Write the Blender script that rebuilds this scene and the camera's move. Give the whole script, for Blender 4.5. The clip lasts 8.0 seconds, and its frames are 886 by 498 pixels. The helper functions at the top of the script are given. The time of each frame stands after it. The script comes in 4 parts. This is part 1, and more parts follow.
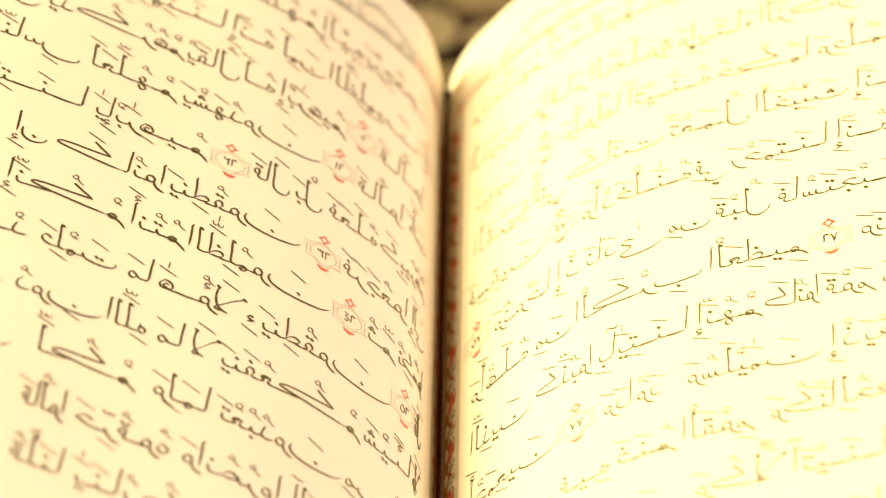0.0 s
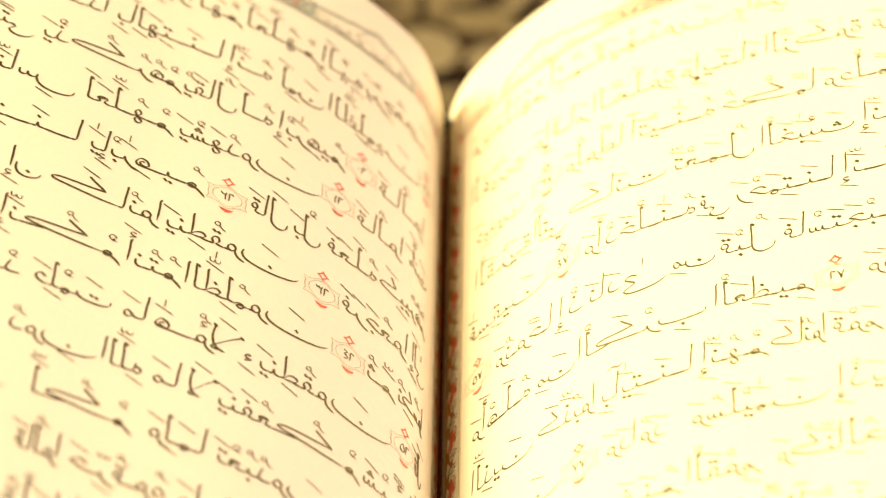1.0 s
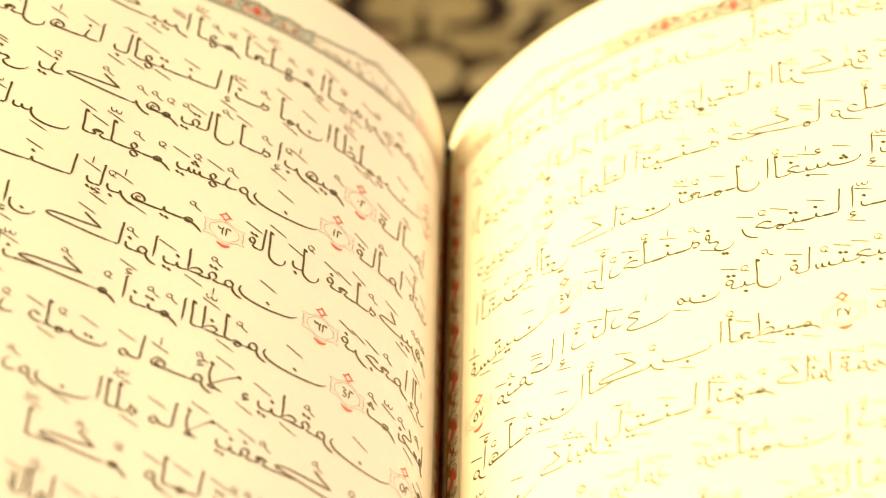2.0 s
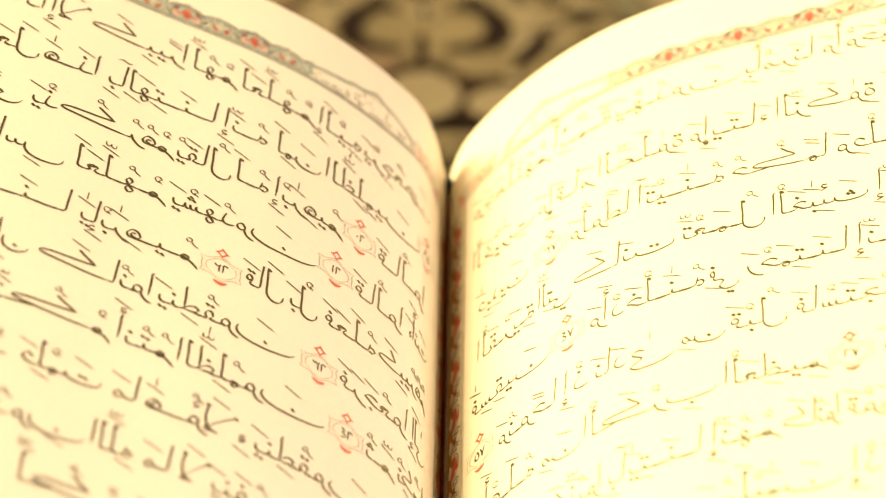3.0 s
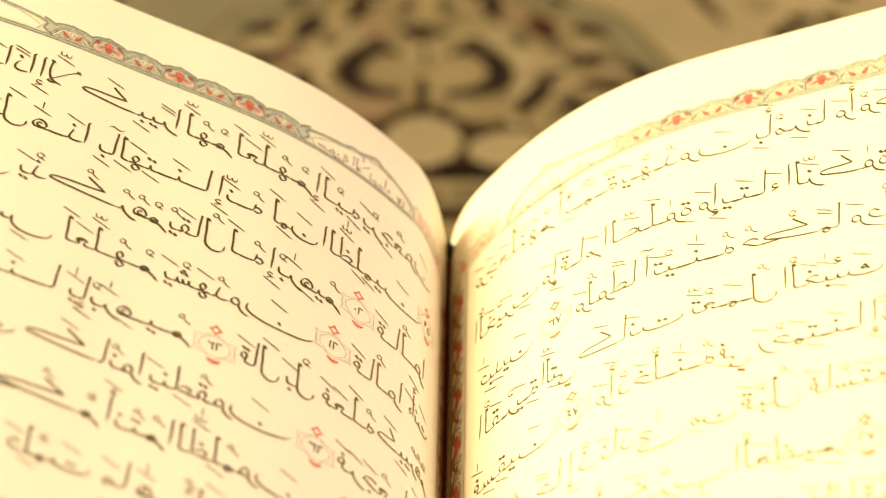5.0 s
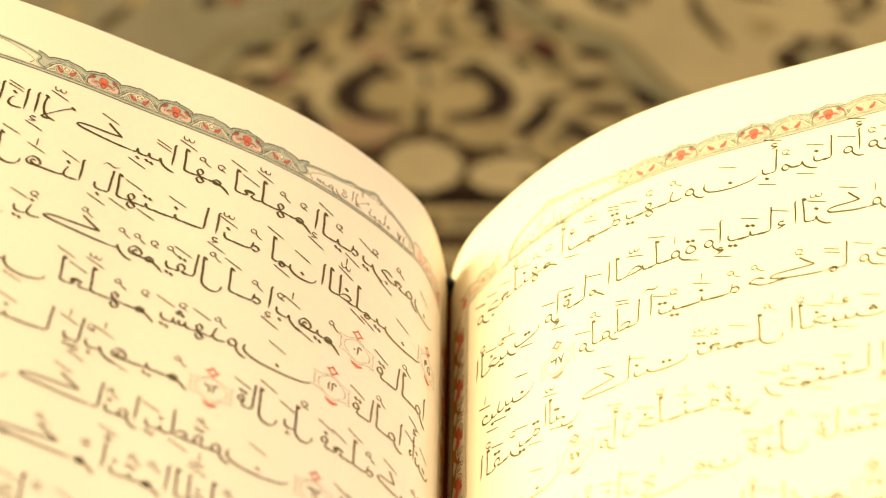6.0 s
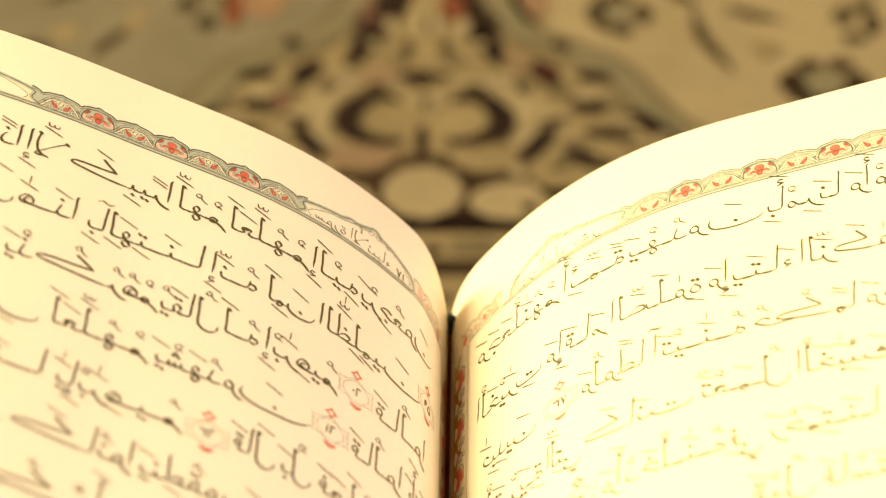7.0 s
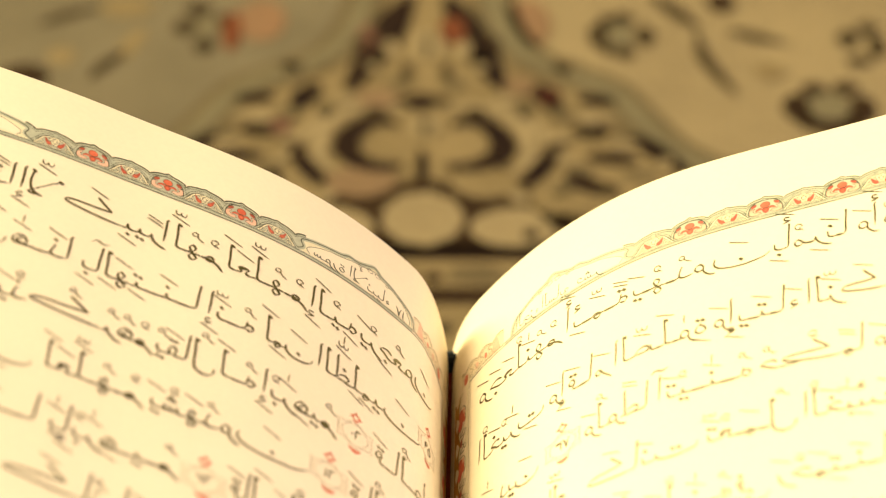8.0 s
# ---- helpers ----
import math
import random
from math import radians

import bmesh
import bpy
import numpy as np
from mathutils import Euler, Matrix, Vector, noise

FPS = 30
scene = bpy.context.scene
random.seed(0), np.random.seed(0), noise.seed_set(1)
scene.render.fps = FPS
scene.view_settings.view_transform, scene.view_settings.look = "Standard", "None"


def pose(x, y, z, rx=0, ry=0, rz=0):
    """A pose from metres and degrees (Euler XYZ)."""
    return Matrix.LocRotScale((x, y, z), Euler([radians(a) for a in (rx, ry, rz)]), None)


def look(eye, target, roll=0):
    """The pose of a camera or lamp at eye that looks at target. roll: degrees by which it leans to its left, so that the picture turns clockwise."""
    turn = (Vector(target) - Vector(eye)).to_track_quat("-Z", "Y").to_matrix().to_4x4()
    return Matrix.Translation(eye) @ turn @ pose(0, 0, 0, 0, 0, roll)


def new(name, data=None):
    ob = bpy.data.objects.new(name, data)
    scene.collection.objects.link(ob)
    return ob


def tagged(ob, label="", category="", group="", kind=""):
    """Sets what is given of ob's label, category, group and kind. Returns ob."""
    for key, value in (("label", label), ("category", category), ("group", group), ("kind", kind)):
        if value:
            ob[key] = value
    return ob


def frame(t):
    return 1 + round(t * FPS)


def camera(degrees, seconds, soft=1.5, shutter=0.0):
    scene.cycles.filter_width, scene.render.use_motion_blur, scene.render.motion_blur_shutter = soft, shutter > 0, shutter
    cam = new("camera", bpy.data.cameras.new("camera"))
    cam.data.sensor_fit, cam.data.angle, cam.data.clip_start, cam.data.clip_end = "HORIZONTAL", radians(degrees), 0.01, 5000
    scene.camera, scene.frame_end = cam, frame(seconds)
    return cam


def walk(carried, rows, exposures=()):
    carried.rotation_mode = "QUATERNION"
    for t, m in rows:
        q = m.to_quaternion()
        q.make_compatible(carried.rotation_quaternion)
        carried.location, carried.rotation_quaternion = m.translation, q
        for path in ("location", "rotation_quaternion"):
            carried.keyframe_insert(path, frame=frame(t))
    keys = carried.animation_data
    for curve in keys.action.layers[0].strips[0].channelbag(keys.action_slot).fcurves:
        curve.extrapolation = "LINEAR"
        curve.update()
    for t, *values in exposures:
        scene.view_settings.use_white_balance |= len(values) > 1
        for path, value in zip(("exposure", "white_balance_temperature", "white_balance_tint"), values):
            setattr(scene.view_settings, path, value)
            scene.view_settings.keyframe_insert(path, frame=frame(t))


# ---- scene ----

from mathutils import geometry as mgeo

# ---------------------------------------------------------------- camera
MM = 0.001
cam = camera(13.9, 8.0, soft=1.25)
cam.data.dof.use_dof = True
cam.data.dof.focus_distance = 0.409
cam.data.dof.aperture_fstop = 21.5
PITCH, YAW = -36.746, 0.78
ROWS = [
    (0.0, 3.88, -388.96, 262.31), (0.5, 3.80, -385.26, 262.00), (1.0, 3.72, -381.23, 261.65),
    (1.5, 3.65, -377.53, 261.33), (3.0, 3.41, -365.86, 260.33), (3.5, 3.34, -362.16, 260.02),
    (4.0, 3.25, -358.13, 259.67), (4.5, 3.18, -354.34, 259.35), (6.0, 2.93, -342.24, 258.31),
    (6.5, 2.85, -338.34, 257.97), (7.0, 2.77, -334.18, 257.62), (7.5, 2.69, -330.35, 257.29),
    (8.0, 2.60, -326.02, 256.92),
]
walk(cam, [(t, pose(x * MM, y * MM, z * MM, 90 + PITCH, 0, YAW)) for t, x, y, z in ROWS],
     exposures=[(0.0, -0.07), (0.8, -0.02), (2.5, -0.04), (8.0, -0.13)])

# ---------------------------------------------------------------- world and lights
world = bpy.data.worlds.new("world")
scene.world = world
world.use_nodes = True
wbg = world.node_tree.nodes["Background"]
wbg.inputs["Color"].default_value = (1.0, 0.88, 0.70, 1)
wbg.inputs["Strength"].default_value = 0.25


def area_lamp(name, eye, target, sx, sy, power, colour):
    data = bpy.data.lights.new(name, "AREA")
    data.shape, data.size, data.size_y, data.energy, data.color = "RECTANGLE", sx, sy, power, colour
    ob = new(name, data)
    ob.matrix_world = look(eye, target)
    return ob


# unseen sources, added: strong low yellow key from west, paler left-page fill from east
area_lamp("added_west_key", (-1.45, 0.75, 1.24), (0, -0.05, 0), 0.7, 1.3, 123.0, (1.0, 0.835, 0.425))
area_lamp("added_east_fill", (0.60, -0.40, 0.42), (0, -0.05, 0), 0.3, 0.3, 3.4, (0.76, 0.695, 0.93))


# ---------------------------------------------------------------- materials
def material(name, colour, rough=0.7, spec=0.3, second=None, scale=60.0, fine=900.0, bump=0.0, fine_amount=0.08, translucent=0.0):
    m = bpy.data.materials.new(name)
    m.use_nodes = True
    nt = m.node_tree
    n, l = nt.nodes, nt.links
    b = n["Principled BSDF"]
    b.inputs["Roughness"].default_value = rough
    b.inputs["Specular IOR Level"].default_value = spec
    tc = n.new("ShaderNodeTexCoord")
    n1 = n.new("ShaderNodeTexNoise")
    n1.inputs["Scale"].default_value, n1.inputs["Detail"].default_value = scale, 5
    n2 = n.new("ShaderNodeTexNoise")
    n2.inputs["Scale"].default_value, n2.inputs["Detail"].default_value = fine, 3
    l.new(tc.outputs["Object"], n1.inputs["Vector"])
    l.new(tc.outputs["Object"], n2.inputs["Vector"])
    mix = n.new("ShaderNodeMix")
    mix.data_type = "RGBA"
    second = second or tuple(c * 0.88 for c in colour)
    mix.inputs[6].default_value, mix.inputs[7].default_value = (*colour, 1), (*second, 1)
    ramp = n.new("ShaderNodeMapRange")
    ramp.inputs["From Min"].default_value, ramp.inputs["From Max"].default_value = 0.35, 0.65
    l.new(n1.outputs["Fac"], ramp.inputs["Value"])
    l.new(ramp.outputs["Result"], mix.inputs["Factor"])
    hsv = n.new("ShaderNodeHueSaturation")
    val = n.new("ShaderNodeMapRange")
    val.inputs["From Min"].default_value, val.inputs["From Max"].default_value = 0.3, 0.7
    val.inputs["To Min"].default_value, val.inputs["To Max"].default_value = 1 - fine_amount, 1 + fine_amount
    l.new(n2.outputs["Fac"], val.inputs["Value"])
    l.new(val.outputs["Result"], hsv.inputs["Value"])
    l.new(mix.outputs[2], hsv.inputs["Color"])
    l.new(hsv.outputs["Color"], b.inputs["Base Color"])
    if bump:
        bp = n.new("ShaderNodeBump")
        bp.inputs["Strength"].default_value, bp.inputs["Distance"].default_value = bump, 0.0004
        l.new(n2.outputs["Fac"], bp.inputs["Height"])
        l.new(bp.outputs["Normal"], b.inputs["Normal"])
    if translucent:
        tr = n.new("ShaderNodeBsdfTranslucent")
        l.new(hsv.outputs["Color"], tr.inputs["Color"])
        ms = n.new("ShaderNodeMixShader")
        ms.inputs["Fac"].default_value = translucent
        l.new(b.outputs["BSDF"], ms.inputs[1])
        l.new(tr.outputs["BSDF"], ms.inputs[2])
        l.new(ms.outputs["Shader"], n["Material Output"].inputs["Surface"])
    return m


PAPER = material("cream_paper", (0.88, 0.785, 0.66), 0.6, 0.3, (0.86, 0.765, 0.64), 45, 1600, 0.05, 0.015)
LEAF_EDGE = material("leaf_edges", (0.74, 0.66, 0.48), 0.8, 0.2, (0.62, 0.52, 0.36), 300, 2000, 0.1)
INK = material("black_ink", (0.008, 0.0095, 0.003), 0.39, 1.0, (0.016, 0.016, 0.006), 220, 3000, 0, 0.2)
INK.node_tree.nodes["Principled BSDF"].inputs["IOR"].default_value = 1.68
INK.node_tree.nodes["Principled BSDF"].inputs["Specular Tint"].default_value = (1.0, 0.9, 0.55, 1)
RED = material("red_ink", (0.62, 0.085, 0.05), 0.42, 1.0, (0.7, 0.14, 0.08), 900, 3000, 0, 0.1)
DEEPRED = material("deep_red_ink", (0.40, 0.05, 0.035), 0.42, 1.0, (0.48, 0.08, 0.05), 900, 3000, 0, 0.1)
PINK = material("pale_red_ink", (0.76, 0.45, 0.36), 0.5, 0.3, (0.77, 0.51, 0.41), 900, 3000, 0, 0.05)
GREEN = material("grey_green_ink", (0.45, 0.47, 0.4), 0.5, 0.4, (0.51, 0.52, 0.44), 700, 3000, 0, 0.08)
LINEINK = material("ornament_line_ink", (0.022, 0.028, 0.016), 0.42, 1.0, (0.06, 0.065, 0.04), 500, 3000, 0, 0.1)
RING = material("ring_ink", (0.34, 0.29, 0.20), 0.5, 0.3, (0.40, 0.33, 0.23), 500, 3000, 0, 0.1)
RINGFILL = material("pale_rose_ink", (0.84, 0.745, 0.62), 0.5, 0.3, (0.85, 0.755, 0.63), 500, 3000, 0, 0.03)
MARKLINE = material("marker_line_ink", (0.46, 0.38, 0.29), 0.5, 0.5, (0.52, 0.43, 0.33), 500, 3000, 0, 0.1)
CREAM = material("pale_cream_ink", (0.82, 0.75, 0.58), 0.5, 0.3, (0.79, 0.72, 0.55), 500, 3000, 0, 0.03)
# brown-amber colour for the shade deep in the gutter, laid like print
GUTTER_SHADE = material("gutter_shade_ink", (0.5, 0.27, 0.06), 0.5, 0.3, (0.4, 0.22, 0.05), 400, 3000, 0, 0.15)
NAVY = material("navy_headband", (0.015, 0.025, 0.05), 0.6, 0.3, (0.03, 0.04, 0.06), 400, 3000, 0.2)
GILT = material("pale_ornament_ground", (0.78, 0.68, 0.54), 0.5, 0.4, (0.76, 0.64, 0.5), 500, 3000, 0, 0.03)
COVER = material("dark_cover_cloth", (0.045, 0.05, 0.06), 0.6, 0.4, (0.07, 0.06, 0.05), 120, 1500, 0.3)
GLUE = material("spine_cloth", (0.26, 0.035, 0.02), 0.8, 0.2, (0.16, 0.02, 0.012), 150, 1500, 0.3)
WOOD = material("brown_wood", (0.20, 0.11, 0.055), 0.5, 0.4, (0.13, 0.07, 0.03), 30, 400, 0.2)
WINE = material("wine_pile", (0.03, 0.009, 0.008), 0.95, 0.1, (0.045, 0.014, 0.01), 120, 1400, 0.6, 0.2)
BLUSH = material("blush_pile", (0.17, 0.113, 0.075), 0.95, 0.1, (0.145, 0.098, 0.063), 60, 1400, 0.6, 0.15)
TAN = material("tan_pile", (0.186, 0.142, 0.083), 0.95, 0.1, (0.145, 0.11, 0.063), 60, 1400, 0.6, 0.2)
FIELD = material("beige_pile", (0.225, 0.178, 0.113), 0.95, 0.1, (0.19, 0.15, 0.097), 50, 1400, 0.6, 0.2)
# sage tone of the left field, darkened to stand for its weaker light
SAGE_DIM = material("sage_beige_pile_dimmed", (0.138, 0.118, 0.087), 0.95, 0.1, (0.112, 0.096, 0.07), 50, 1400, 0.6, 0.2)
DARK = material("dark_brown_pile", (0.0096, 0.0048, 0.00484), 0.95, 0.1, (0.015, 0.0075, 0.00528), 120, 1400, 0.6, 0.25)
OLIVE = material("olive_brown_pile", (0.03, 0.021, 0.0114), 0.95, 0.1, (0.042, 0.03, 0.0176), 120, 1400, 0.6, 0.25)
GREY = material("grey_pile", (0.135, 0.117, 0.08), 0.95, 0.1, (0.115, 0.1, 0.067), 120, 1400, 0.6, 0.2)
RUST = material("rust_pile", (0.13, 0.04, 0.0176), 0.95, 0.1, (0.1, 0.032, 0.0176), 120, 1400, 0.6, 0.2)
PEACH = material("peach_pile", (0.2, 0.115, 0.073), 0.95, 0.1, (0.17, 0.105, 0.0686), 60, 1400, 0.6, 0.15)
UMBER = material("umber_pile", (0.02, 0.011, 0.00616), 0.95, 0.1, (0.03, 0.017, 0.0088), 120, 1400, 0.6, 0.25)
TAUPE = material("taupe_pile", (0.105, 0.083, 0.051), 0.95, 0.1, (0.09, 0.07, 0.043), 120, 1400, 0.6, 0.2)
ROSE = material("dusty_rose_pile", (0.12, 0.06, 0.0475), 0.95, 0.1, (0.098, 0.05, 0.0396), 120, 1400, 0.6, 0.2)
WALL = material("warm_plaster", (0.42, 0.38, 0.30), 0.9, 0.2, (0.38, 0.34, 0.27), 4, 60, 0.2, 0.04)


# ---------------------------------------------------------------- mesh helpers
def empty(name, label, category, kind="", group=""):
    return tagged(new(name), label, category, group, kind)


def mesh_object(name, verts, faces, mats, index=None, parent=None, label="", smooth=False):
    me = bpy.data.meshes.new(name)
    me.from_pydata([tuple(v) for v in verts], [], faces)
    for m in mats if isinstance(mats, (list, tuple)) else [mats]:
        me.materials.append(m)
    if index is not None:
        me.polygons.foreach_set("material_index", index)
    if smooth:
        me.polygons.foreach_set("use_smooth", [True] * len(me.polygons))
    me.update()
    ob = new(name, me)
    if parent:
        ob.parent = parent
    if label:
        tagged(ob, label)
    return ob


def box(name, a, b, mat, parent=None, label="", bevel=0.0):
    bm = bmesh.new()
    bmesh.ops.create_cube(bm, size=1.0)
    for v in bm.verts:
        v.co = Vector([a[i] + (b[i] - a[i]) * (v.co[i] + 0.5) for i in range(3)])
    if bevel:
        bmesh.ops.bevel(bm, geom=bm.edges[:], offset=bevel, segments=2, affect="EDGES")
    me = bpy.data.meshes.new(name)
    bm.to_mesh(me)
    bm.free()
    me.materials.append(mat)
    ob = new(name, me)
    if parent:
        ob.parent = parent
    if label:
        tagged(ob, label)
    return ob


# ---------------------------------------------------------------- the shape of the open pages (mm)
PITCHMM = 9.0
SHIFT_R = 1.68
STRAIGHT = 39.0
XS = np.linspace(0.0, 100.0, 4001)


def height(side, x):
    """Height of the page over its distance x from the gutter."""
    a = (-0.1004, 1.4704, -1.2522, 0.5227) if side < 0 else (-0.1769, 1.4925, -1.2781, 0.4688)
    q = np.minimum(x, STRAIGHT) / 40.0
    z = 40.0 * (a[0] + a[1] * q + a[2] * q ** 2 + a[3] * q ** 3)
    slope = a[1] + 2 * a[2] * q + 3 * a[3] * q ** 2
    droop = 0.004 * np.maximum(x - 36, 0) ** 2 if side < 0 else 0.0
    return z + np.maximum(x - STRAIGHT, 0) * slope - np.maximum(x - 54, 0) ** 2 * 0.013 - droop


# distance along the page, place and height: the page's curve, bending down into the gutter at its inner end
ARC = {}
INNER = {-1: (5.5, 2.3, 1.35, -10.5), 1: (2.6, -0.1, -0.85, -11.5)}
for sd in (-1, 1):
    zz = height(sd, XS)
    arc = np.concatenate([[0], np.cumsum(np.hypot(np.diff(XS), np.diff(zz)))])
    xa, cx, xb, zb = INNER[sd]
    k = int(np.searchsorted(XS, xa))
    x0, z0 = XS[k], zz[k]
    grade = (zz[k + 1] - zz[k]) / (XS[k + 1] - XS[k])
    cz = z0 - (x0 - cx) * grade
    q = np.linspace(1, 0, 60)[:-1]
    bx = (1 - q) ** 2 * x0 + 2 * q * (1 - q) * cx + q ** 2 * xb
    bz = (1 - q) ** 2 * z0 + 2 * q * (1 - q) * cz + q ** 2 * zb
    px = np.concatenate([[xb], bx, XS[k:]])
    pz = np.concatenate([[-17.0], bz, zz[k:]])
    pu = np.concatenate([[0], np.cumsum(np.hypot(np.diff(px), np.diff(pz)))])
    ARC[sd] = (pu - pu[60] + arc[k], px, pz)


def on_page(side, u, y, off=0.0):
    """World place (m) of the point u mm along the page from the gutter, y mm up the page, off mm above the paper."""
    u, y = np.asarray(u, float), np.asarray(y, float)
    arc, px, pz = ARC[side]
    x, z = np.interp(u, arc, px), np.interp(u, arc, pz)
    dx = np.interp(u + 0.25, arc, px) - np.interp(u - 0.25, arc, px)
    dz = np.interp(u + 0.25, arc, pz) - np.interp(u - 0.25, arc, pz)
    n = np.hypot(dx, dz)
    return np.stack([side * (x - dz / n * off), y + 0 * x, z + dx / n * off], -1) * MM


class Print:
    """Flat shapes laid on a page: s runs towards the right of the spread, y up the page (mm)."""

    def __init__(self, side):
        self.side, self.v, self.o, self.f, self.m, self.mats = side, [], [], [], [], []

    def slot(self, mat):
        if mat not in self.mats:
            self.mats.append(mat)
        return self.mats.index(mat)

    def tris(self, pts, faces, mat, layer):
        k = len(self.v)
        self.v += [tuple(p) for p in pts]
        self.o += [layer] * len(pts)
        i = self.slot(mat)
        for f in faces:
            self.f.append([k + j for j in f])
            self.m.append(i)

    def fill(self, pts, mat, layer=0.02):
        tri = mgeo.tessellate_polygon([[Vector((x, y, 0)) for x, y in pts]])
        lo, hi = min(p[0] for p in pts), max(p[0] for p in pts)
        if hi - lo < 1.3:
            self.tris(pts, tri, mat, layer)
            return
        bm = bmesh.new()
        vs = [bm.verts.new((x, y, 0)) for x, y in pts]
        for t in tri:
            bm.faces.new([vs[i] for i in t])
        for x in np.arange(lo + 0.5, hi, 0.5):
            bmesh.ops.bisect_plane(bm, geom=bm.verts[:] + bm.edges[:] + bm.faces[:], plane_co=(x, 0, 0), plane_no=(1, 0, 0))
        bm.verts.index_update()
        self.tris([(v.co.x, v.co.y) for v in bm.verts], [[v.index for v in f.verts] for f in bm.faces], mat, layer)
        bm.free()

    def stroke(self, pts, width, mat, layer=0.03, taper=False):
        p = np.array(pts, float)
        d = np.gradient(p, axis=0)
        d /= np.maximum(np.hypot(d[:, 0], d[:, 1]), 1e-9)[:, None]
        w = np.full(len(p), width / 2)
        if taper:
            w = w * (0.25 + 0.75 * np.sin(np.linspace(0.12, math.pi - 0.12, len(p))))
        nrm = np.stack([-d[:, 1], d[:, 0]], 1) * w[:, None]
        pts2 = np.concatenate([p + nrm, p - nrm])
        k = len(p)
        self.tris(pts2, [(i, i + 1, k + i + 1, k + i) for i in range(k - 1)], mat, layer)

    def ring(self, cx, cy, rx, ry, width, mat, layer=0.03, n=20):
        a = np.linspace(0, 2 * math.pi, n + 1)
        self.stroke(np.stack([cx + rx * np.cos(a), cy + ry * np.sin(a)], 1), width, mat, layer)

    def disc(self, cx, cy, rx, ry, mat, layer=0.04, n=12, turn=0.0):
        a = np.linspace(0, 2 * math.pi, n, endpoint=False)
        c, s = math.cos(turn), math.sin(turn)
        x, y = rx * np.cos(a), ry * np.sin(a)
        self.fill(list(zip(cx + x * c - y * s, cy + x * s + y * c)), mat, layer)

    def done(self, name, parent, label=""):
        v, o = np.array(self.v), np.array(self.o)
        # the print runs a little askew: up beside the gutter on the left page, down on the outer half of the right one
        if self.side < 0:
            sag = -0.045 * np.clip(26.0 + v[:, 0], 0.0, 20.0) * np.clip((-v[:, 1] - 36.0) / 14.0, 0.0, 1.0)
        else:
            sag = 0.026 * np.maximum(v[:, 0] - 28.0, 0.0) * np.clip((-v[:, 1] - 12.0) / 12.0, 0.0, 1.0)
        co = on_page(self.side, self.side * v[:, 0], v[:, 1] - sag, o)
        ob = mesh_object(name, co, self.f, self.mats, self.m, parent, label)
        bm = bmesh.new()
        bm.from_mesh(ob.data)
        bm.normal_update()
        flip = [f for f in bm.faces if f.normal.z < 0]
        bmesh.ops.reverse_faces(bm, faces=flip)
        bm.to_mesh(ob.data)
        bm.free()
        return ob


def curve(pts, n=24):
    """A smooth line through the points (Catmull-Rom)."""
    p = np.array(pts, float)
    p = np.concatenate([[2 * p[0] - p[1]], p, [2 * p[-1] - p[-2]]])
    out = []
    for t in np.linspace(0, len(p) - 3 - 1e-6, n):
        i = int(t)
        q = t - i
        a, b, c, e = p[i:i + 4]
        out.append(0.5 * (2 * b + (c - a) * q + (2 * a - 5 * b + 4 * c - e) * q * q + (3 * b - a - 3 * c + e) * q ** 3))
    return np.array(out)


# ---------------------------------------------------------------- writing
JOINING = set("بتثجحخسشصضطظعغفقكلمنهيئ")
LAM_ALEF = set("آأإا")
ABOVE, BELOW = "\u064b\u064c\u064e\u064f\u0651\u0652\u0670\u0653", "\u064d\u0650"
EM = 5.6


# ---------------------------------------------------------------- the hand of the script
# Letter forms as pen strokes in hundredths of the letter height unit: x along the reading direction, y up from the base line.
FORMS = {}
LOOKS = {}


def pen(letters, form, advance, *strokes):
    """Form: i(solated), f(inal), b(eginning), m(iddle)."""
    parsed = [[tuple(float(q) / 100 for q in p.split(",")) for p in s.split()] for s in strokes]
    for c in letters:
        FORMS[c, form] = (advance / 100, parsed)


def dots(letters, where, forms="ifbm"):
    for c in letters:
        for f in forms:
            LOOKS[c, f] = [tuple(float(q) / 100 for q in p.split(",")) for p in where.split()]


ALEFS = "اأإآ"
pen(ALEFS, "i", 17, "12,74 8,70 7,40 4,1")
pen(ALEFS, "f", 19, "0,0 7,2 10,12 12,42 15,74 12,71")
pen("ل", "i", 54, "12,74 8,70 8,34 7,4 11,-12 24,-21 38,-18 47,-8 50,6")
pen("ل", "f", 56, "0,0 8,1", "14,74 10,70 10,34 9,4 13,-12 26,-21 40,-18 49,-8 52,6")
pen("ل", "b", 21, "11,74 7,70 7,34 6,8 10,1 22,0")
pen("ل", "m", 24, "0,0 9,2", "14,74 10,70 10,34 9,8 13,1 25,0")
pen("بتث", "i", 84, "5,18 4,6 12,-3 34,-6 60,-4 76,2 80,16")
pen("بتث", "f", 84, "0,0 6,2 9,13", "9,13 10,3 20,-4 42,-7 64,-4 77,3 80,15")
pen("بتثنيئ", "b", 21, "4,19 4,7 9,0 22,0")
pen("بتثنيئ", "m", 24, "0,0 7,2 10,15", "10,15 11,4 15,0 25,0")
pen("ن", "i", 78, "5,22 3,8 8,-6 22,-14 42,-16 60,-12 72,-5 80,6")
pen("ن", "f", 78, "0,0 5,2 7,12", "7,12 6,0 14,-10 30,-15 48,-16 64,-12 74,-5 80,6")
pen("يى", "i", 70, "26,18 16,24 8,16 16,5 22,-4 12,-13 5,-20 14,-31 36,-34 56,-28 70,-14")
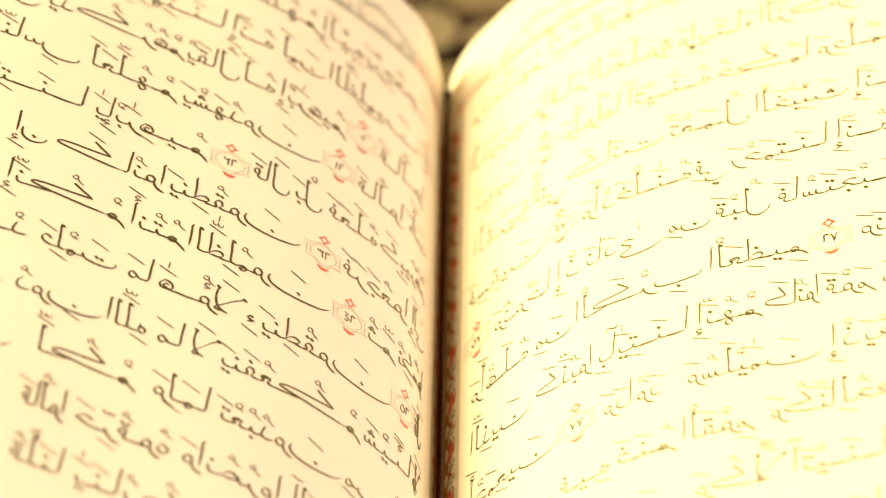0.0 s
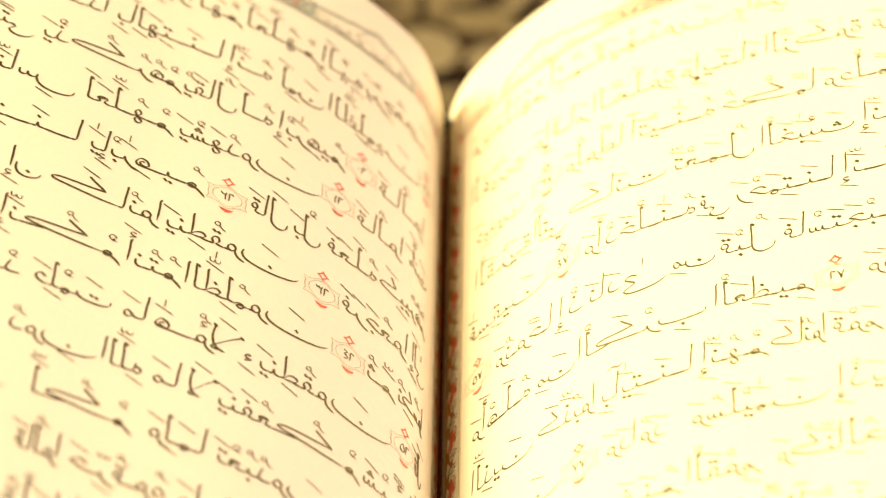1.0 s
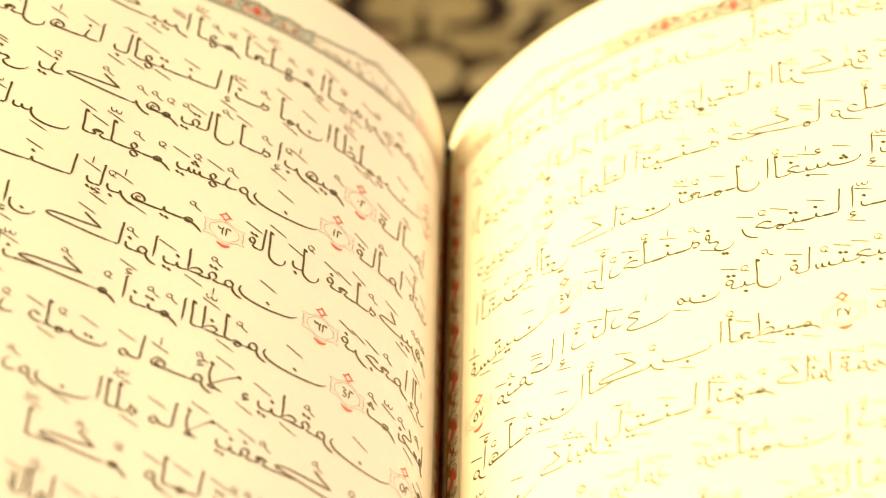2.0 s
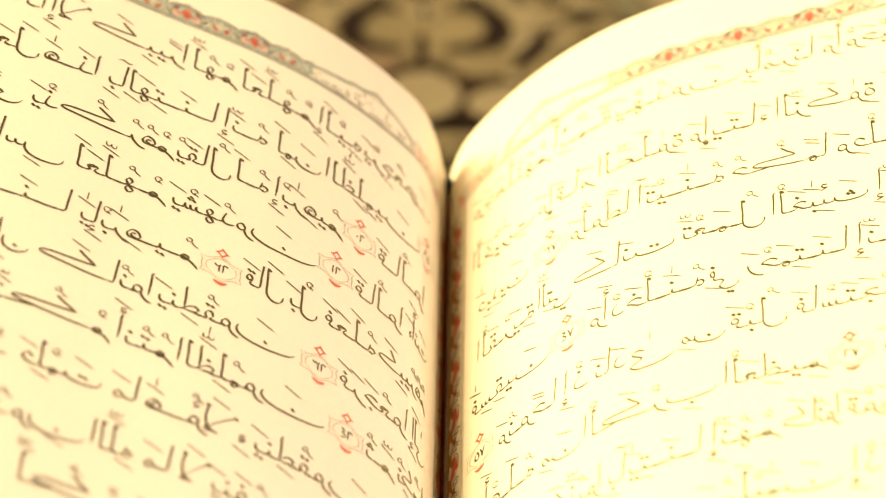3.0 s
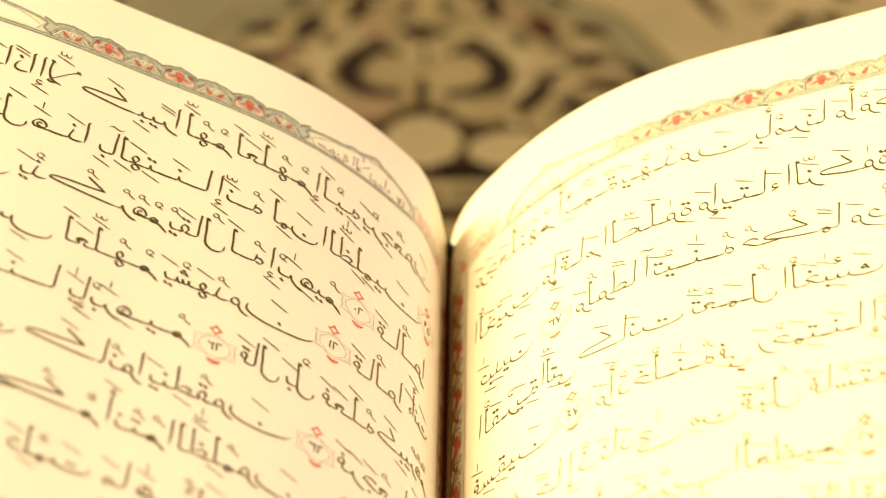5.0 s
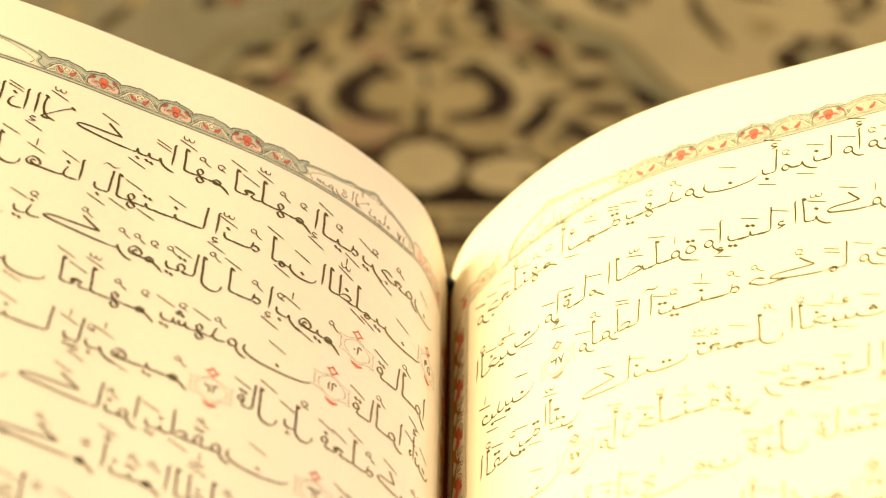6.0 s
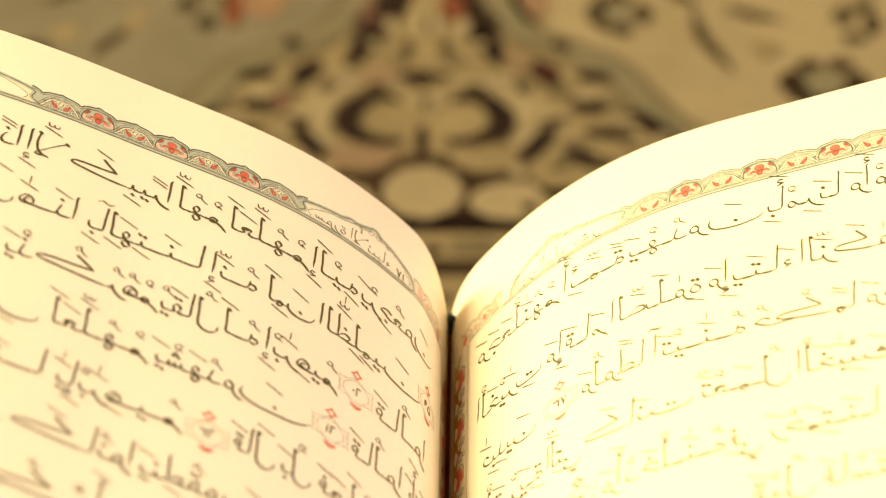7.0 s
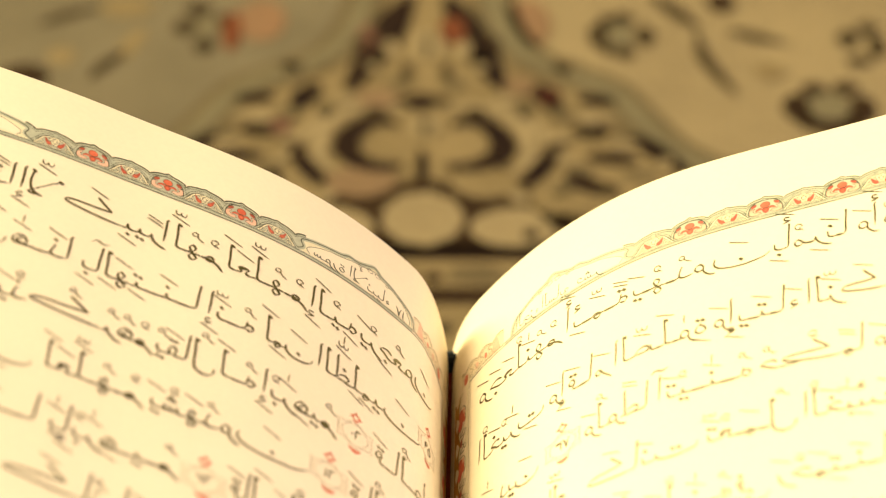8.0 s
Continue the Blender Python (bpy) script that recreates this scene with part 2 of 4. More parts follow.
pen("يى", "f", 68, "0,0 9,-1 16,-8 6,-15 3,-23 14,-32 36,-34 56,-27 69,-13")
pen("رز", "i", 27, "6,20 8,6 14,-7 24,-16 37,-20")
pen("رز", "f", 29, "0,0 6,2 9,12", "9,12 11,0 17,-10 27,-18 39,-21")
pen("دذ", "i", 31, "15,34 9,26 5,13 8,2 19,-1 31,3")
pen("دذ", "f", 33, "0,0 6,3 9,12", "15,34 11,22 8,8 12,0 22,-1 34,3")
pen("وؤ", "i", 31, "21,5 13,0 6,6 8,17 16,21 22,13 21,1 25,-10 33,-17 43,-20")
pen("وؤ", "f", 33, "0,0 14,0", "23,5 15,0 8,6 10,17 18,21 24,13 23,1 27,-10 35,-17 45,-20")
pen("فق", "b", 29, "17,16 9,13 5,20 9,29 16,28 18,18 14,5 19,0 30,0")
pen("فق", "m", 33, "0,0 10,2 7,14 12,24 20,23 22,12 17,3 24,0 34,0")
pen("فق", "f", 74, "0,0 10,2 7,14 12,24 20,23 22,12 20,-6 30,-20 48,-26 64,-20 74,-6")
pen("فق", "i", 72, "18,14 10,11 6,18 10,27 17,26 19,14 18,-6 28,-20 46,-26 62,-20 72,-6")
pen("م", "b", 27, "19,6 10,15 3,9 5,-2 13,-3 18,5 22,1 28,0")
pen("م", "m", 28, "0,1 9,6 17,3 17,-6 9,-9 5,-2 13,1 29,0")
pen("م", "f", 35, "0,1 9,9 18,5 15,-4 6,-4 5,2 16,-2 27,-10 38,-24")
pen("م", "i", 35, "16,8 8,12 3,5 7,-3 15,1 14,8 20,-2 28,-12 38,-25")
pen("ه", "b", 33, "34,0 18,0 6,1 3,12 12,26 24,22 28,9 20,2 11,7 13,15 21,15")
pen("ه", "m", 31, "0,0 11,4 18,17 12,25 6,15 13,0 20,-13 11,-20 6,-9 15,0 32,0")
pen("هة", "f", 27, "0,0 8,3 12,15 14,27", "12,15 21,15 25,7 19,-1 10,2")
pen("هة", "i", 28, "17,28 7,17 5,5 14,-1 24,5 22,16 13,23")
pen("سش", "b", 45, "4,17 4,4 9,0 14,4 15,14 16,4 21,0 26,4 28,15 29,4 34,0 46,0")
pen("سش", "m", 46, "0,0 5,2 7,14 8,4 13,0 17,4 18,14 19,4 24,0 28,4 30,14 31,4 36,0 47,0")
pen("سش", "f", 80, "0,0 5,2 7,14 8,4 13,0 17,4 18,14 19,4 23,2 27,5 29,13", "29,13 29,-4 36,-19 50,-27 66,-25 76,-16 80,-3")
pen("سش", "i", 80, "4,17 4,4 9,0 14,4 15,14 16,4 21,1 26,5 28,15", "28,15 28,-4 35,-19 50,-27 66,-25 76,-16 80,-3")
pen("صض", "b", 52, "4,2 15,15 28,20 36,12 28,3 6,1", "30,3 38,6 40,16", "40,16 41,4 45,0 53,0")
pen("صض", "m", 54, "0,0 8,3 18,16 30,20 38,12 30,3 8,1", "32,3 40,6 42,16", "42,16 43,4 47,0 55,0")
for fm in "bmif":
    pen("طظ", fm, 44, "0,1 8,4 18,16 30,20 37,12 29,3 8,1", "28,2 36,0 45,0", "13,72 10,68 10,36 8,4")
pen("عغ", "b", 33, "27,20 17,28 8,22 8,10 18,2 34,0")
pen("عغ", "m", 33, "0,0 10,4 5,15 13,20 24,16 19,5 24,0 34,0", "6,14 20,15")
pen("عغ", "f", 46, "0,0 10,4 5,15 13,20 24,16 16,4 6,-8 8,-24 24,-33 44,-30")
pen("عغ", "i", 46, "27,20 17,28 8,22 10,12 20,9 8,-2 5,-18 16,-31 34,-33 48,-27")
pen("جحخ", "b", 39, "36,19 25,26 13,23 4,15", "4,15 15,10 27,2 40,0")
pen("جحخ", "m", 42, "0,0 12,3 22,12", "38,20 30,25 18,22 9,15", "9,15 20,10 30,2 43,0")
pen("جحخ", "f", 46, "0,0 10,8", "34,19 24,25 10,20 6,8 8,-14 22,-29 44,-28")
pen("جحخ", "i", 46, "36,19 26,25 12,20 6,8 8,-14 22,-29 44,-28")
pen("ك", "b", 84, "47,60 56,46 68,30", "68,30 46,27 18,26 5,21 7,13 26,7 58,1 85,0")
pen("ك", "m", 86, "0,0 14,2 30,5", "49,60 58,46 70,30", "70,30 48,27 20,26 7,21 9,13 28,7 60,1 87,0")
pen("ك", "f", 80, "0,0 8,2", "12,72 9,68 9,30 9,6 16,-2 44,-5 66,-2 74,8", "28,26 38,30 30,16 42,18")
pen("ء", "i", 22, "17,20 9,21 6,14 12,9 19,11", "4,1 20,9")
pen(["ل" + c for c in ALEFS], "i", 64, "9,72 4,40 7,13 16,2 30,-3", "62,62 40,43 18,19 3,3 8,-2 18,-2")
pen(["ل" + c for c in ALEFS], "f", 66, "0,0 8,2", "13,72 9,40 10,13 18,2 32,-3", "64,62 42,43 21,19 6,3 11,-2 20,-2")
for c, w in (("ب", "11,-17"), ("ت", "6,34 16,31"), ("ث", "6,33 16,31 11,40"), ("ن", "10,34"), ("ي", "6,-15 16,-18"),
             ("ج", "20,-14"), ("خ", "20,40"), ("ذ", "14,48"), ("ز", "11,34"), ("ش", "14,32 24,30 19,39"), ("ض", "24,36"), ("ظ", "26,36"),
             ("غ", "16,42"), ("ف", "14,42"), ("ق", "10,43 20,41"), ("ة", "10,38 20,36")):
    dots(c, w)
dots("ب", "42,-20", "if")
dots("ت", "38,14 49,12", "if")
dots("ث", "38,14 49,12 44,21", "if")
dots("ن", "40,2", "if")
dots("ي", "30,-46 41,-48", "if")
MARKS = {"\u064e": ["-19,9 0,0 19,-9"], "\u0650": ["-19,9 0,0 19,-9"], "\u064b": ["-16,13 0,6 16,-2", "-16,2 0,-5 16,-13"], "\u064d": ["-16,13 0,6 16,-2", "-16,2 0,-5 16,-13"],
         "\u064f": ["4,2 -3,-1 -7,4 -3,11 4,9 4,0 10,-8 18,-12"], "\u064c": ["4,2 -3,-1 -7,4 -3,11 4,9 4,0 10,-8 18,-12", "12,8 18,12 20,2 28,-4"],
         "\u0652": ["2,-9 -6,-4 -6,6 2,9 7,2 1,-4 9,-12"], "\u0651": ["-12,8 -11,-3 -4,-4 -1,4 0,-4 8,-5 10,6"],
         "\u0670": ["1,13 0,0 -1,-12"], "\u0653": ["-18,-3 -8,5 6,-1 18,5"], "hamza": ["5,7 -4,8 -6,1 2,-3 6,-1", "-9,-10 8,-3"]}
MARKS = {k: [[tuple(float(q) / 100 for q in p.split(",")) for p in s.split()] for s in v] for k, v in MARKS.items()}
PEN = 0.068


def nib(pr, pts, width, mat, layer, thin=0.28):
    """A pen stroke: a smooth line, thickest across the nib, with drawn-out ends."""
    p = curve(pts, 4 * len(pts) + 2) if len(pts) > 2 else np.linspace(pts[0], pts[1], 5)
    d = np.gradient(p, axis=0)
    d /= np.maximum(np.hypot(d[:, 0], d[:, 1]), 1e-9)[:, None]
    w = width / 2 * (thin + (1 - thin) * np.abs(np.sin(np.arctan2(d[:, 1], d[:, 0]) - radians(52))))
    w[0] *= 0.75
    w[-1] *= 0.2
    w[-2] *= 0.6
    w[-3:-2] *= 0.85
    nr = np.stack([-d[:, 1], d[:, 0]], 1) * w[:, None]
    k = len(p)
    pr.tris(np.concatenate([p + nr, p - nr]), [(i, i + 1, k + i + 1, k + i) for i in range(k - 1)], mat, layer)


def forms_of(word):
    """Each letter of the word with its joined form and its vowel marks."""
    letters = []
    for c in word:
        if c in ABOVE or c in BELOW:
            letters[-1][1].append(c)
        elif c in LAM_ALEF and letters and letters[-1][0] == "ل":
            letters[-1][0] = "ل" + c
        else:
            letters.append([c, []])
    out, joined = [], False
    for k, (c, marks) in enumerate(letters):
        joins = c in JOINING and k + 1 < len(letters) and letters[k + 1][0] != "ء"
        out.append((c, ("m" if joins else "f") if joined else ("b" if joins else "i"), marks))
        joined = joins
    return out


HAND = random.Random(7)


def write(pr, word, s0, s1, y, em=EM, mat=None):
    """Writes the word from s0 to s1, mirrored, on the base line y."""
    mat = mat or INK
    forms = forms_of(word)
    adv = [FORMS[c, f][0] for c, f, _ in forms]
    room = (s1 - s0) / em
    stretch, extra = [1.0] * len(forms), [0.0] * len(forms)
    spare = room - sum(adv)
    if spare > 0:
        wide = [k for k, (c, f, _) in enumerate(forms) if c == "ك" or (c in "نبتيىسش" and f in "if")]
        for k in wide:
            stretch[k] += min(spare * 0.8 / len(wide), adv[k] * 0.9) / adv[k]
        spare = room - sum(a * b for a, b in zip(adv, stretch))
        places = [k for k, (c, f, _) in enumerate(forms) if f in "bm"]
        if spare > 0.12 * room and places:
            for k in places[-2:]:
                extra[k] = 0.7 * spare / len(places[-2:])
    scale = room / (sum(a * b for a, b in zip(adv, stretch)) + sum(extra))
    s = s0
    for k, (c, f, ms) in enumerate(forms):
        a, strokes = FORMS[c, f]
        kx = em * scale * stretch[k]
        lay = 0.03 + 0.004 * (k % 4)
        # right-page strokes are narrowed to imitate ink washed out by glare
        for n, st in enumerate(strokes):
            nib(pr, [(s + x * kx, y + (z + HAND.uniform(-0.006, 0.006)) * em) for x, z in st], PEN * em * (1.0 if pr.side < 0 else 0.72), mat, lay + 0.002 * n)
        if c[0] == "ل":
            for x, z in [st[0] for st in strokes if st[0][1] > 0.5]:
                pr.disc(s + (x - 0.01) * kx, y + (z - 0.02) * em, 0.062 * em, 0.043 * em, mat, 0.051, 8, radians(-40))
        for dx, dz in LOOKS.get((c, f), ()):
            x, z, r = s + dx * kx, y + dz * em, 0.058 * em
            pr.fill([(x - r, z + 0.2 * r), (x - 0.1 * r, z + r), (x + r, z - 0.2 * r), (x + 0.1 * r, z - r)], mat, 0.05)
        tall = max(p[1] for st in strokes for p in st)
        deep = min(p[1] for st in strokes for p in st)
        for dx, dz in LOOKS.get((c, f), ()):
            tall, deep = max(tall, dz + 0.06), min(deep, dz - 0.06)
        mid = s + (0.58 if c == "ك" else 0.5) * a * kx
        up, down = max(tall + 0.15, 0.56), min(deep - 0.13, -0.24)
        if c[-1] in "أؤئ":
            for st in MARKS["hamza"]:
                nib(pr, [(mid + 0.03 * em + x * em, y + (up + z) * em) for x, z in st], 0.042 * em, mat, 0.052)
            up += 0.2
        if c[-1] == "إ":
            for st in MARKS["hamza"]:
                nib(pr, [(mid - 0.04 * em + x * em, y + (z - 0.2) * em) for x, z in st], 0.042 * em, mat, 0.052)
            down = -0.42
        if c[-1] == "آ":
            nib(pr, [(mid + x * em, y + (up + z) * em) for x, z in MARKS["\u0653"][0]], 0.042 * em, mat, 0.052)
            up += 0.16
        for mk in ms:
            at = up if mk in ABOVE else down
            # vowel marks narrowed on the right page for the same glare
            for st in MARKS[mk]:
                nib(pr, [(mid + x * em * 1.05, y + (at + z) * em) for x, z in st], 0.036 * em * (1.0 if pr.side < 0 else 0.7), mat, 0.054)
            up, down = (up + 0.19, down) if mk in ABOVE else (up, down - 0.19)
        s += a * kx
        if extra[k] > 0:
            w = extra[k] * em * scale
            nib(pr, [(s - 0.01 * em, y), (s + w / 2, y - 0.03 * w), (s + w + 0.02 * em, y)], PEN * em, mat, 0.046)
            s += w


NUMERALS = {"0": (0.30, [[(0.08, 0.36), (0.22, 0.36)], [(0.15, 0.43), (0.15, 0.29)]]), "1": (0.26, [[(0.08, 0.74), (0.14, 0.4), (0.14, 0.0)]]),
            "2": (0.46, [[(0.05, 0.74), (0.13, 0.4), (0.13, 0.0)], [(0.06, 0.72), (0.14, 0.56), (0.32, 0.55), (0.40, 0.74)]]),
            "3": (0.52, [[(0.04, 0.74), (0.12, 0.4), (0.12, 0.0)], [(0.06, 0.72), (0.12, 0.58), (0.23, 0.6), (0.27, 0.74)], [(0.27, 0.72), (0.31, 0.58), (0.42, 0.6), (0.46, 0.74)]]),
            "4": (0.46, [[(0.36, 0.74), (0.12, 0.6), (0.30, 0.42), (0.08, 0.22), (0.18, 0.03), (0.40, 0.02)]]),
            "5": (0.48, [[(0.22, 0.70), (0.06, 0.36), (0.10, 0.06), (0.34, 0.06), (0.40, 0.32), (0.22, 0.70)]]),
            "6": (0.44, [[(0.04, 0.66), (0.18, 0.73), (0.32, 0.70), (0.32, 0.40), (0.36, 0.0)]]),
            "7": (0.48, [[(0.03, 0.74), (0.16, 0.4), (0.23, 0.0)], [(0.23, 0.0), (0.30, 0.4), (0.43, 0.74)]]),
            "8": (0.48, [[(0.22, 0.74), (0.14, 0.36), (0.03, 0.0)], [(0.22, 0.74), (0.32, 0.36), (0.43, 0.0)]]),
            "9": (0.42, [[(0.32, 0.62), (0.12, 0.74), (0.06, 0.52), (0.20, 0.42), (0.32, 0.60), (0.34, 0.0)]])}


def numerals(pr, text, s, y, em, mat=None):
    """Eastern Arabic numerals, mirrored, centred on s."""
    x = s + sum(NUMERALS[c][0] for c in text) * em / 2
    for c in text:
        wide, strokes = NUMERALS[c]
        for n, st in enumerate(strokes):
            nib(pr, [(x - p * em, y + z * em) for p, z in st], 0.125 * em, mat or INK, 0.05 + 0.003 * n)
        x -= wide * em


def verse_marker(side, u, y, number, page):
    """A horned lozenge with a red bud above, a red crescent below and the number inside."""
    s = side * u
    pr = Print(side)
    quarter = [(0.0, 2.15), (0.55, 1.95), (1.15, 1.5), (1.75, 1.3), (2.55, 1.35), (2.3, 0.75), (2.4, 0.0)]
    inner = [(0.0, 1.75), (0.7, 1.55), (1.25, 1.05), (1.72, 0.6), (1.85, 0.0)]

    def closed(q):
        right = q + [(x, -z) for x, z in reversed(q[:-1])]
        loop = right + [(-x, z) for x, z in reversed(right[1:-1])]
        return [(s + x, y + z) for x, z in loop + loop[:2]]
    a, b = closed(quarter), closed(inner)
    pr.stroke(a, 0.10, MARKLINE, 0.03)
    pr.stroke(b, 0.085, MARKLINE, 0.032)
    pr.stroke([(s + (x - s) * 0.86, y + (z - y) * 0.9) for x, z in a], 0.34, RINGFILL, 0.024)
    top = y + 2.85
    diamond = [(s, top + 0.62), (s + 0.58, top), (s, top - 0.62), (s - 0.58, top)]
    pr.stroke(diamond + diamond[:2], 0.3, RED, 0.044)
    for k in range(4):
        t = radians(90 * k)
        pr.disc(s + 0.66 * math.cos(t), top + 0.68 * math.sin(t), 0.2, 0.11, RED, 0.047, 8, t)
    pr.disc(s, top - 0.75, 0.34, 0.2, PINK, 0.036)
    pr.fill([(s - 0.9, y - 2.2)] + [tuple(p) for p in curve([(s - 0.65, y - 2.65), (s, y - 2.95), (s + 0.65, y - 2.65)], 7)] + [(s + 0.9, y - 2.2), (s, y - 2.4)], RED, 0.04)
    numerals(pr, str(number), s, y - 0.72, 2.0)
    pr.done("verse_marker", page, "pale rosette with red tips round a small number")


# each line: word:start:end, in mm from the gutter
LEFT = """فَجَعَلَهُمْ:86.5:71|جُذَاذًا:69:58.8|إِلَّا:58.6:53.8|كَبِيرًا:53.6:41|لَّهُمْ:40.6:34.8|لَعَلَّهُمْ:34.3:24.2|إِلَيْهِ:23.8:17.3|يَرْجِعُونَ:16.8:3.8
قَالُوا:80:73|مَن:72.4:66.5|فَعَلَ:66:58.7|هَٰذَا:58.4:51.3|بِآلِهَتِنَا:50.5:36.6|إِنَّهُ:36:30.3|لَمِنَ:29:23|الظَّٰلِمِينَ:22.4:6.7
قَالُوا:86.5:79|سَمِعْنَا:78:66|فَتًى:65.5:59.8|يَذْكُرُهُمْ:58.9:41.5|يُقَالُ:41.2:34.2|لَهُ:33.9:29.6|إِبْرَٰهِيمُ:28.9:19.4|قَالُوا:14:4.6
فَأْتُوا:88:83.4|بِهِ:83:80|عَلَىٰ:79.6:75|أَعْيُنِ:74.5:66.5|النَّاسِ:65.9:54|لَعَلَّهُمْ:52.8:41.8|يَشْهَدُونَ:41.1:22.8|قَالُوا:17.2:9.1|ءَأَنتَ:8.3:3.7
فَعَلْتَ:86.5:78|هَٰذَا:77:70.5|بِآلِهَتِنَا:69:52.3|يَٰإِبْرَٰهِيمُ:51.3:37.3|قَالَ:31.5:26.4|بَلْ:25.8:21.9|فَعَلَهُ:21.2:13.6|كَبِيرُهُمْ:13.1:3.8
هَٰذَا:86.5:79|فَسْئَلُوهُمْ:78:61.9|إِن:60:56.3|كَانُوا:55.4:41.6|يَنطِقُونَ:41.3:24.7|فَرَجَعُوا:18.7:7.6|إِلَىٰ:7:3.6
أَنفُسِهِمْ:86.5:74|فَقَالُوا:73:61|إِنَّكُمْ:60.1:46|أَنتُمُ:45.4:38.8|الظَّٰلِمُونَ:38.5:20.3|ثُمَّ:14.4:9.9|نُكِسُوا:9.3:3.6
عَلَىٰ:86.5:80|رُءُوسِهِمْ:79:66|لَقَدْ:65:56.7|عَلِمْتَ:55.3:46|مَا:44.8:41.8|هَٰؤُلَاءِ:41.2:29.4|يَنطِقُونَ:28.7:10.6|قَالَ:5.6:3.6
أَفَتَعْبُدُونَ:86.5:66|مِن:65:58.5|دُونِ:57.1:47.1|اللَّهِ:46.6:41.9|مَا:40.6:37.4|لَا:36.6:33.4|يَنفَعُكُمْ:33.1:14.8|شَيْئًا:14.3:6|وَلَا:5.7:3.6
يَضُرُّكُمْ:86.5:70|أُفٍّ:63:56.2|لَّكُمْ:53.6:42.3|وَلِمَا:40.5:33.7|تَعْبُدُونَ:32.6:17.2|مِن:16.6:9.9|دُونِ:9.2:3.6
تَعْقِلُونَ:78:60|قَالُوا:54.3:49.2|حَرِّقُوهُ:48.5:37.7|وَانصُرُوا:36.5:24.4|آلِهَتَكُمْ:23.3:9.3|إِن:8.6:3.6
قُلْنَا:54.7:48.6|يَٰنَارُ:47.5:40.7|كُونِي:40.1:27.9|بَرْدًا:27.3:14.9|وَسَلَٰمًا:14.1:3.6"""
RIGHT = """وَجَعَلْنَٰهُمْ:3.9:17.7|أَئِمَّةً:18.2:26.7|يَهْدُو:27.2:36.4|نَ:36.8:43.4|بِأَمْرِنَا:43.8:52.6|وَأَوْحَيْنَا:53.2:67|إِلَيْهِمْ:68:77|فِعْلَ:78:86
الْخَيْرَٰتِ:3.9:15.1|وَإِقَامَ:15.5:24.1|الصَّلَوٰةِ:24.5:35.8|وَإِيتَاءَ:36.3:46.2|الزَّكَوٰةِ:46.9:59|وَكَانُوا:60:73|لَنَا:74:86
عَٰبِدِينَ:5:13.9|وَلُوطًا:20.3:28.8|آتَيْنَٰهُ:29.5:40.3|حُكْمًا:41:52.8|وَعِلْمًا:53.4:64|وَنَجَّيْنَٰهُ:65:86
الْقَرْيَةِ:4.8:14.9|الَّتِي:15.4:20.4|كَانَت:20.6:34.1|تَّعْمَلُ:34.8:44.8|الْخَبَٰئِثَ:45.3:56.7|إِنَّهُمْ:57.5:68|كَانُوا:69:86
فَٰسِقِينَ:3.9:17|وَأَدْخَلْنَٰهُ:22.6:37.1|فِي:37.6:41.1|رَحْمَتِنَا:41.7:53.8|إِنَّهُ:54.5:61|مِنَ:62:68|الصَّٰلِحِينَ:69:86
وَنُوحًا:8.7:18.2|إِذْ:18.8:22.5|نَادَىٰ:23.2:33.2|مِن:33.9:38.9|قَبْلُ:39.4:46.2|فَاسْتَجَبْنَا:46.8:64|لَهُ:65:70
وَأَهْلَهُ:4.5:14.6|مِنَ:15.7:21|الْكَرْبِ:21.4:37.8|الْعَظِيمِ:38.3:49.7|وَنَصَرْنَٰهُ:55.7:70
الَّذِينَ:4.5:14.8|كَذَّبُوا:15.6:23.9|بِآيَٰتِنَا:24.4:35.8|إِنَّهُمْ:36.5:44|كَانُوا:44.3:50.7|قَوْمَ:51.1:56.7|سَوْءٍ:57.5:65
أَجْمَعِينَ:4.5:18.4|وَدَاوُدَ:24.7:32.1|وَسُلَيْمَٰنَ:34.8:50|إِذْ:51:54.4|يَحْكُمَانِ:54.8:70
الْحَرْثِ:4.5:17.9|فِيهِ:18.7:25.4|غَنَمُ:26.1:33.3|الْقَوْمِ:33.9:42.1|وَكُنَّا:43.8:51.1|لِحُكْمِهِمْ:51.6:66
فَفَهَّمْنَٰهَا:4.5:17.1|سُلَيْمَٰنَ:18.3:34.2|وَكُلًّا:35:45.1|آتَيْنَا:45.6:56
حُكْمًا:4.5:14|وَعِلْمًا:15:27|وَسَخَّرْنَا:28:42|مَعَ:43:50|دَاوُدَ:51:60"""
MARKERS = {-1: [(3, 16.77, 60), (4, 19.96, 61), (5.12, 34.4, 62), (6.1, 21.4, 63), (7.05, 17.2, 64), (8, 7.9, 65), (2, 4.6, 59)],
           1: [(3, 17.51, 73), (5, 19.68, 74), (6, 5.6, 75), (7.15, 52.4, 76), (9.2, 21.3, 77)]}


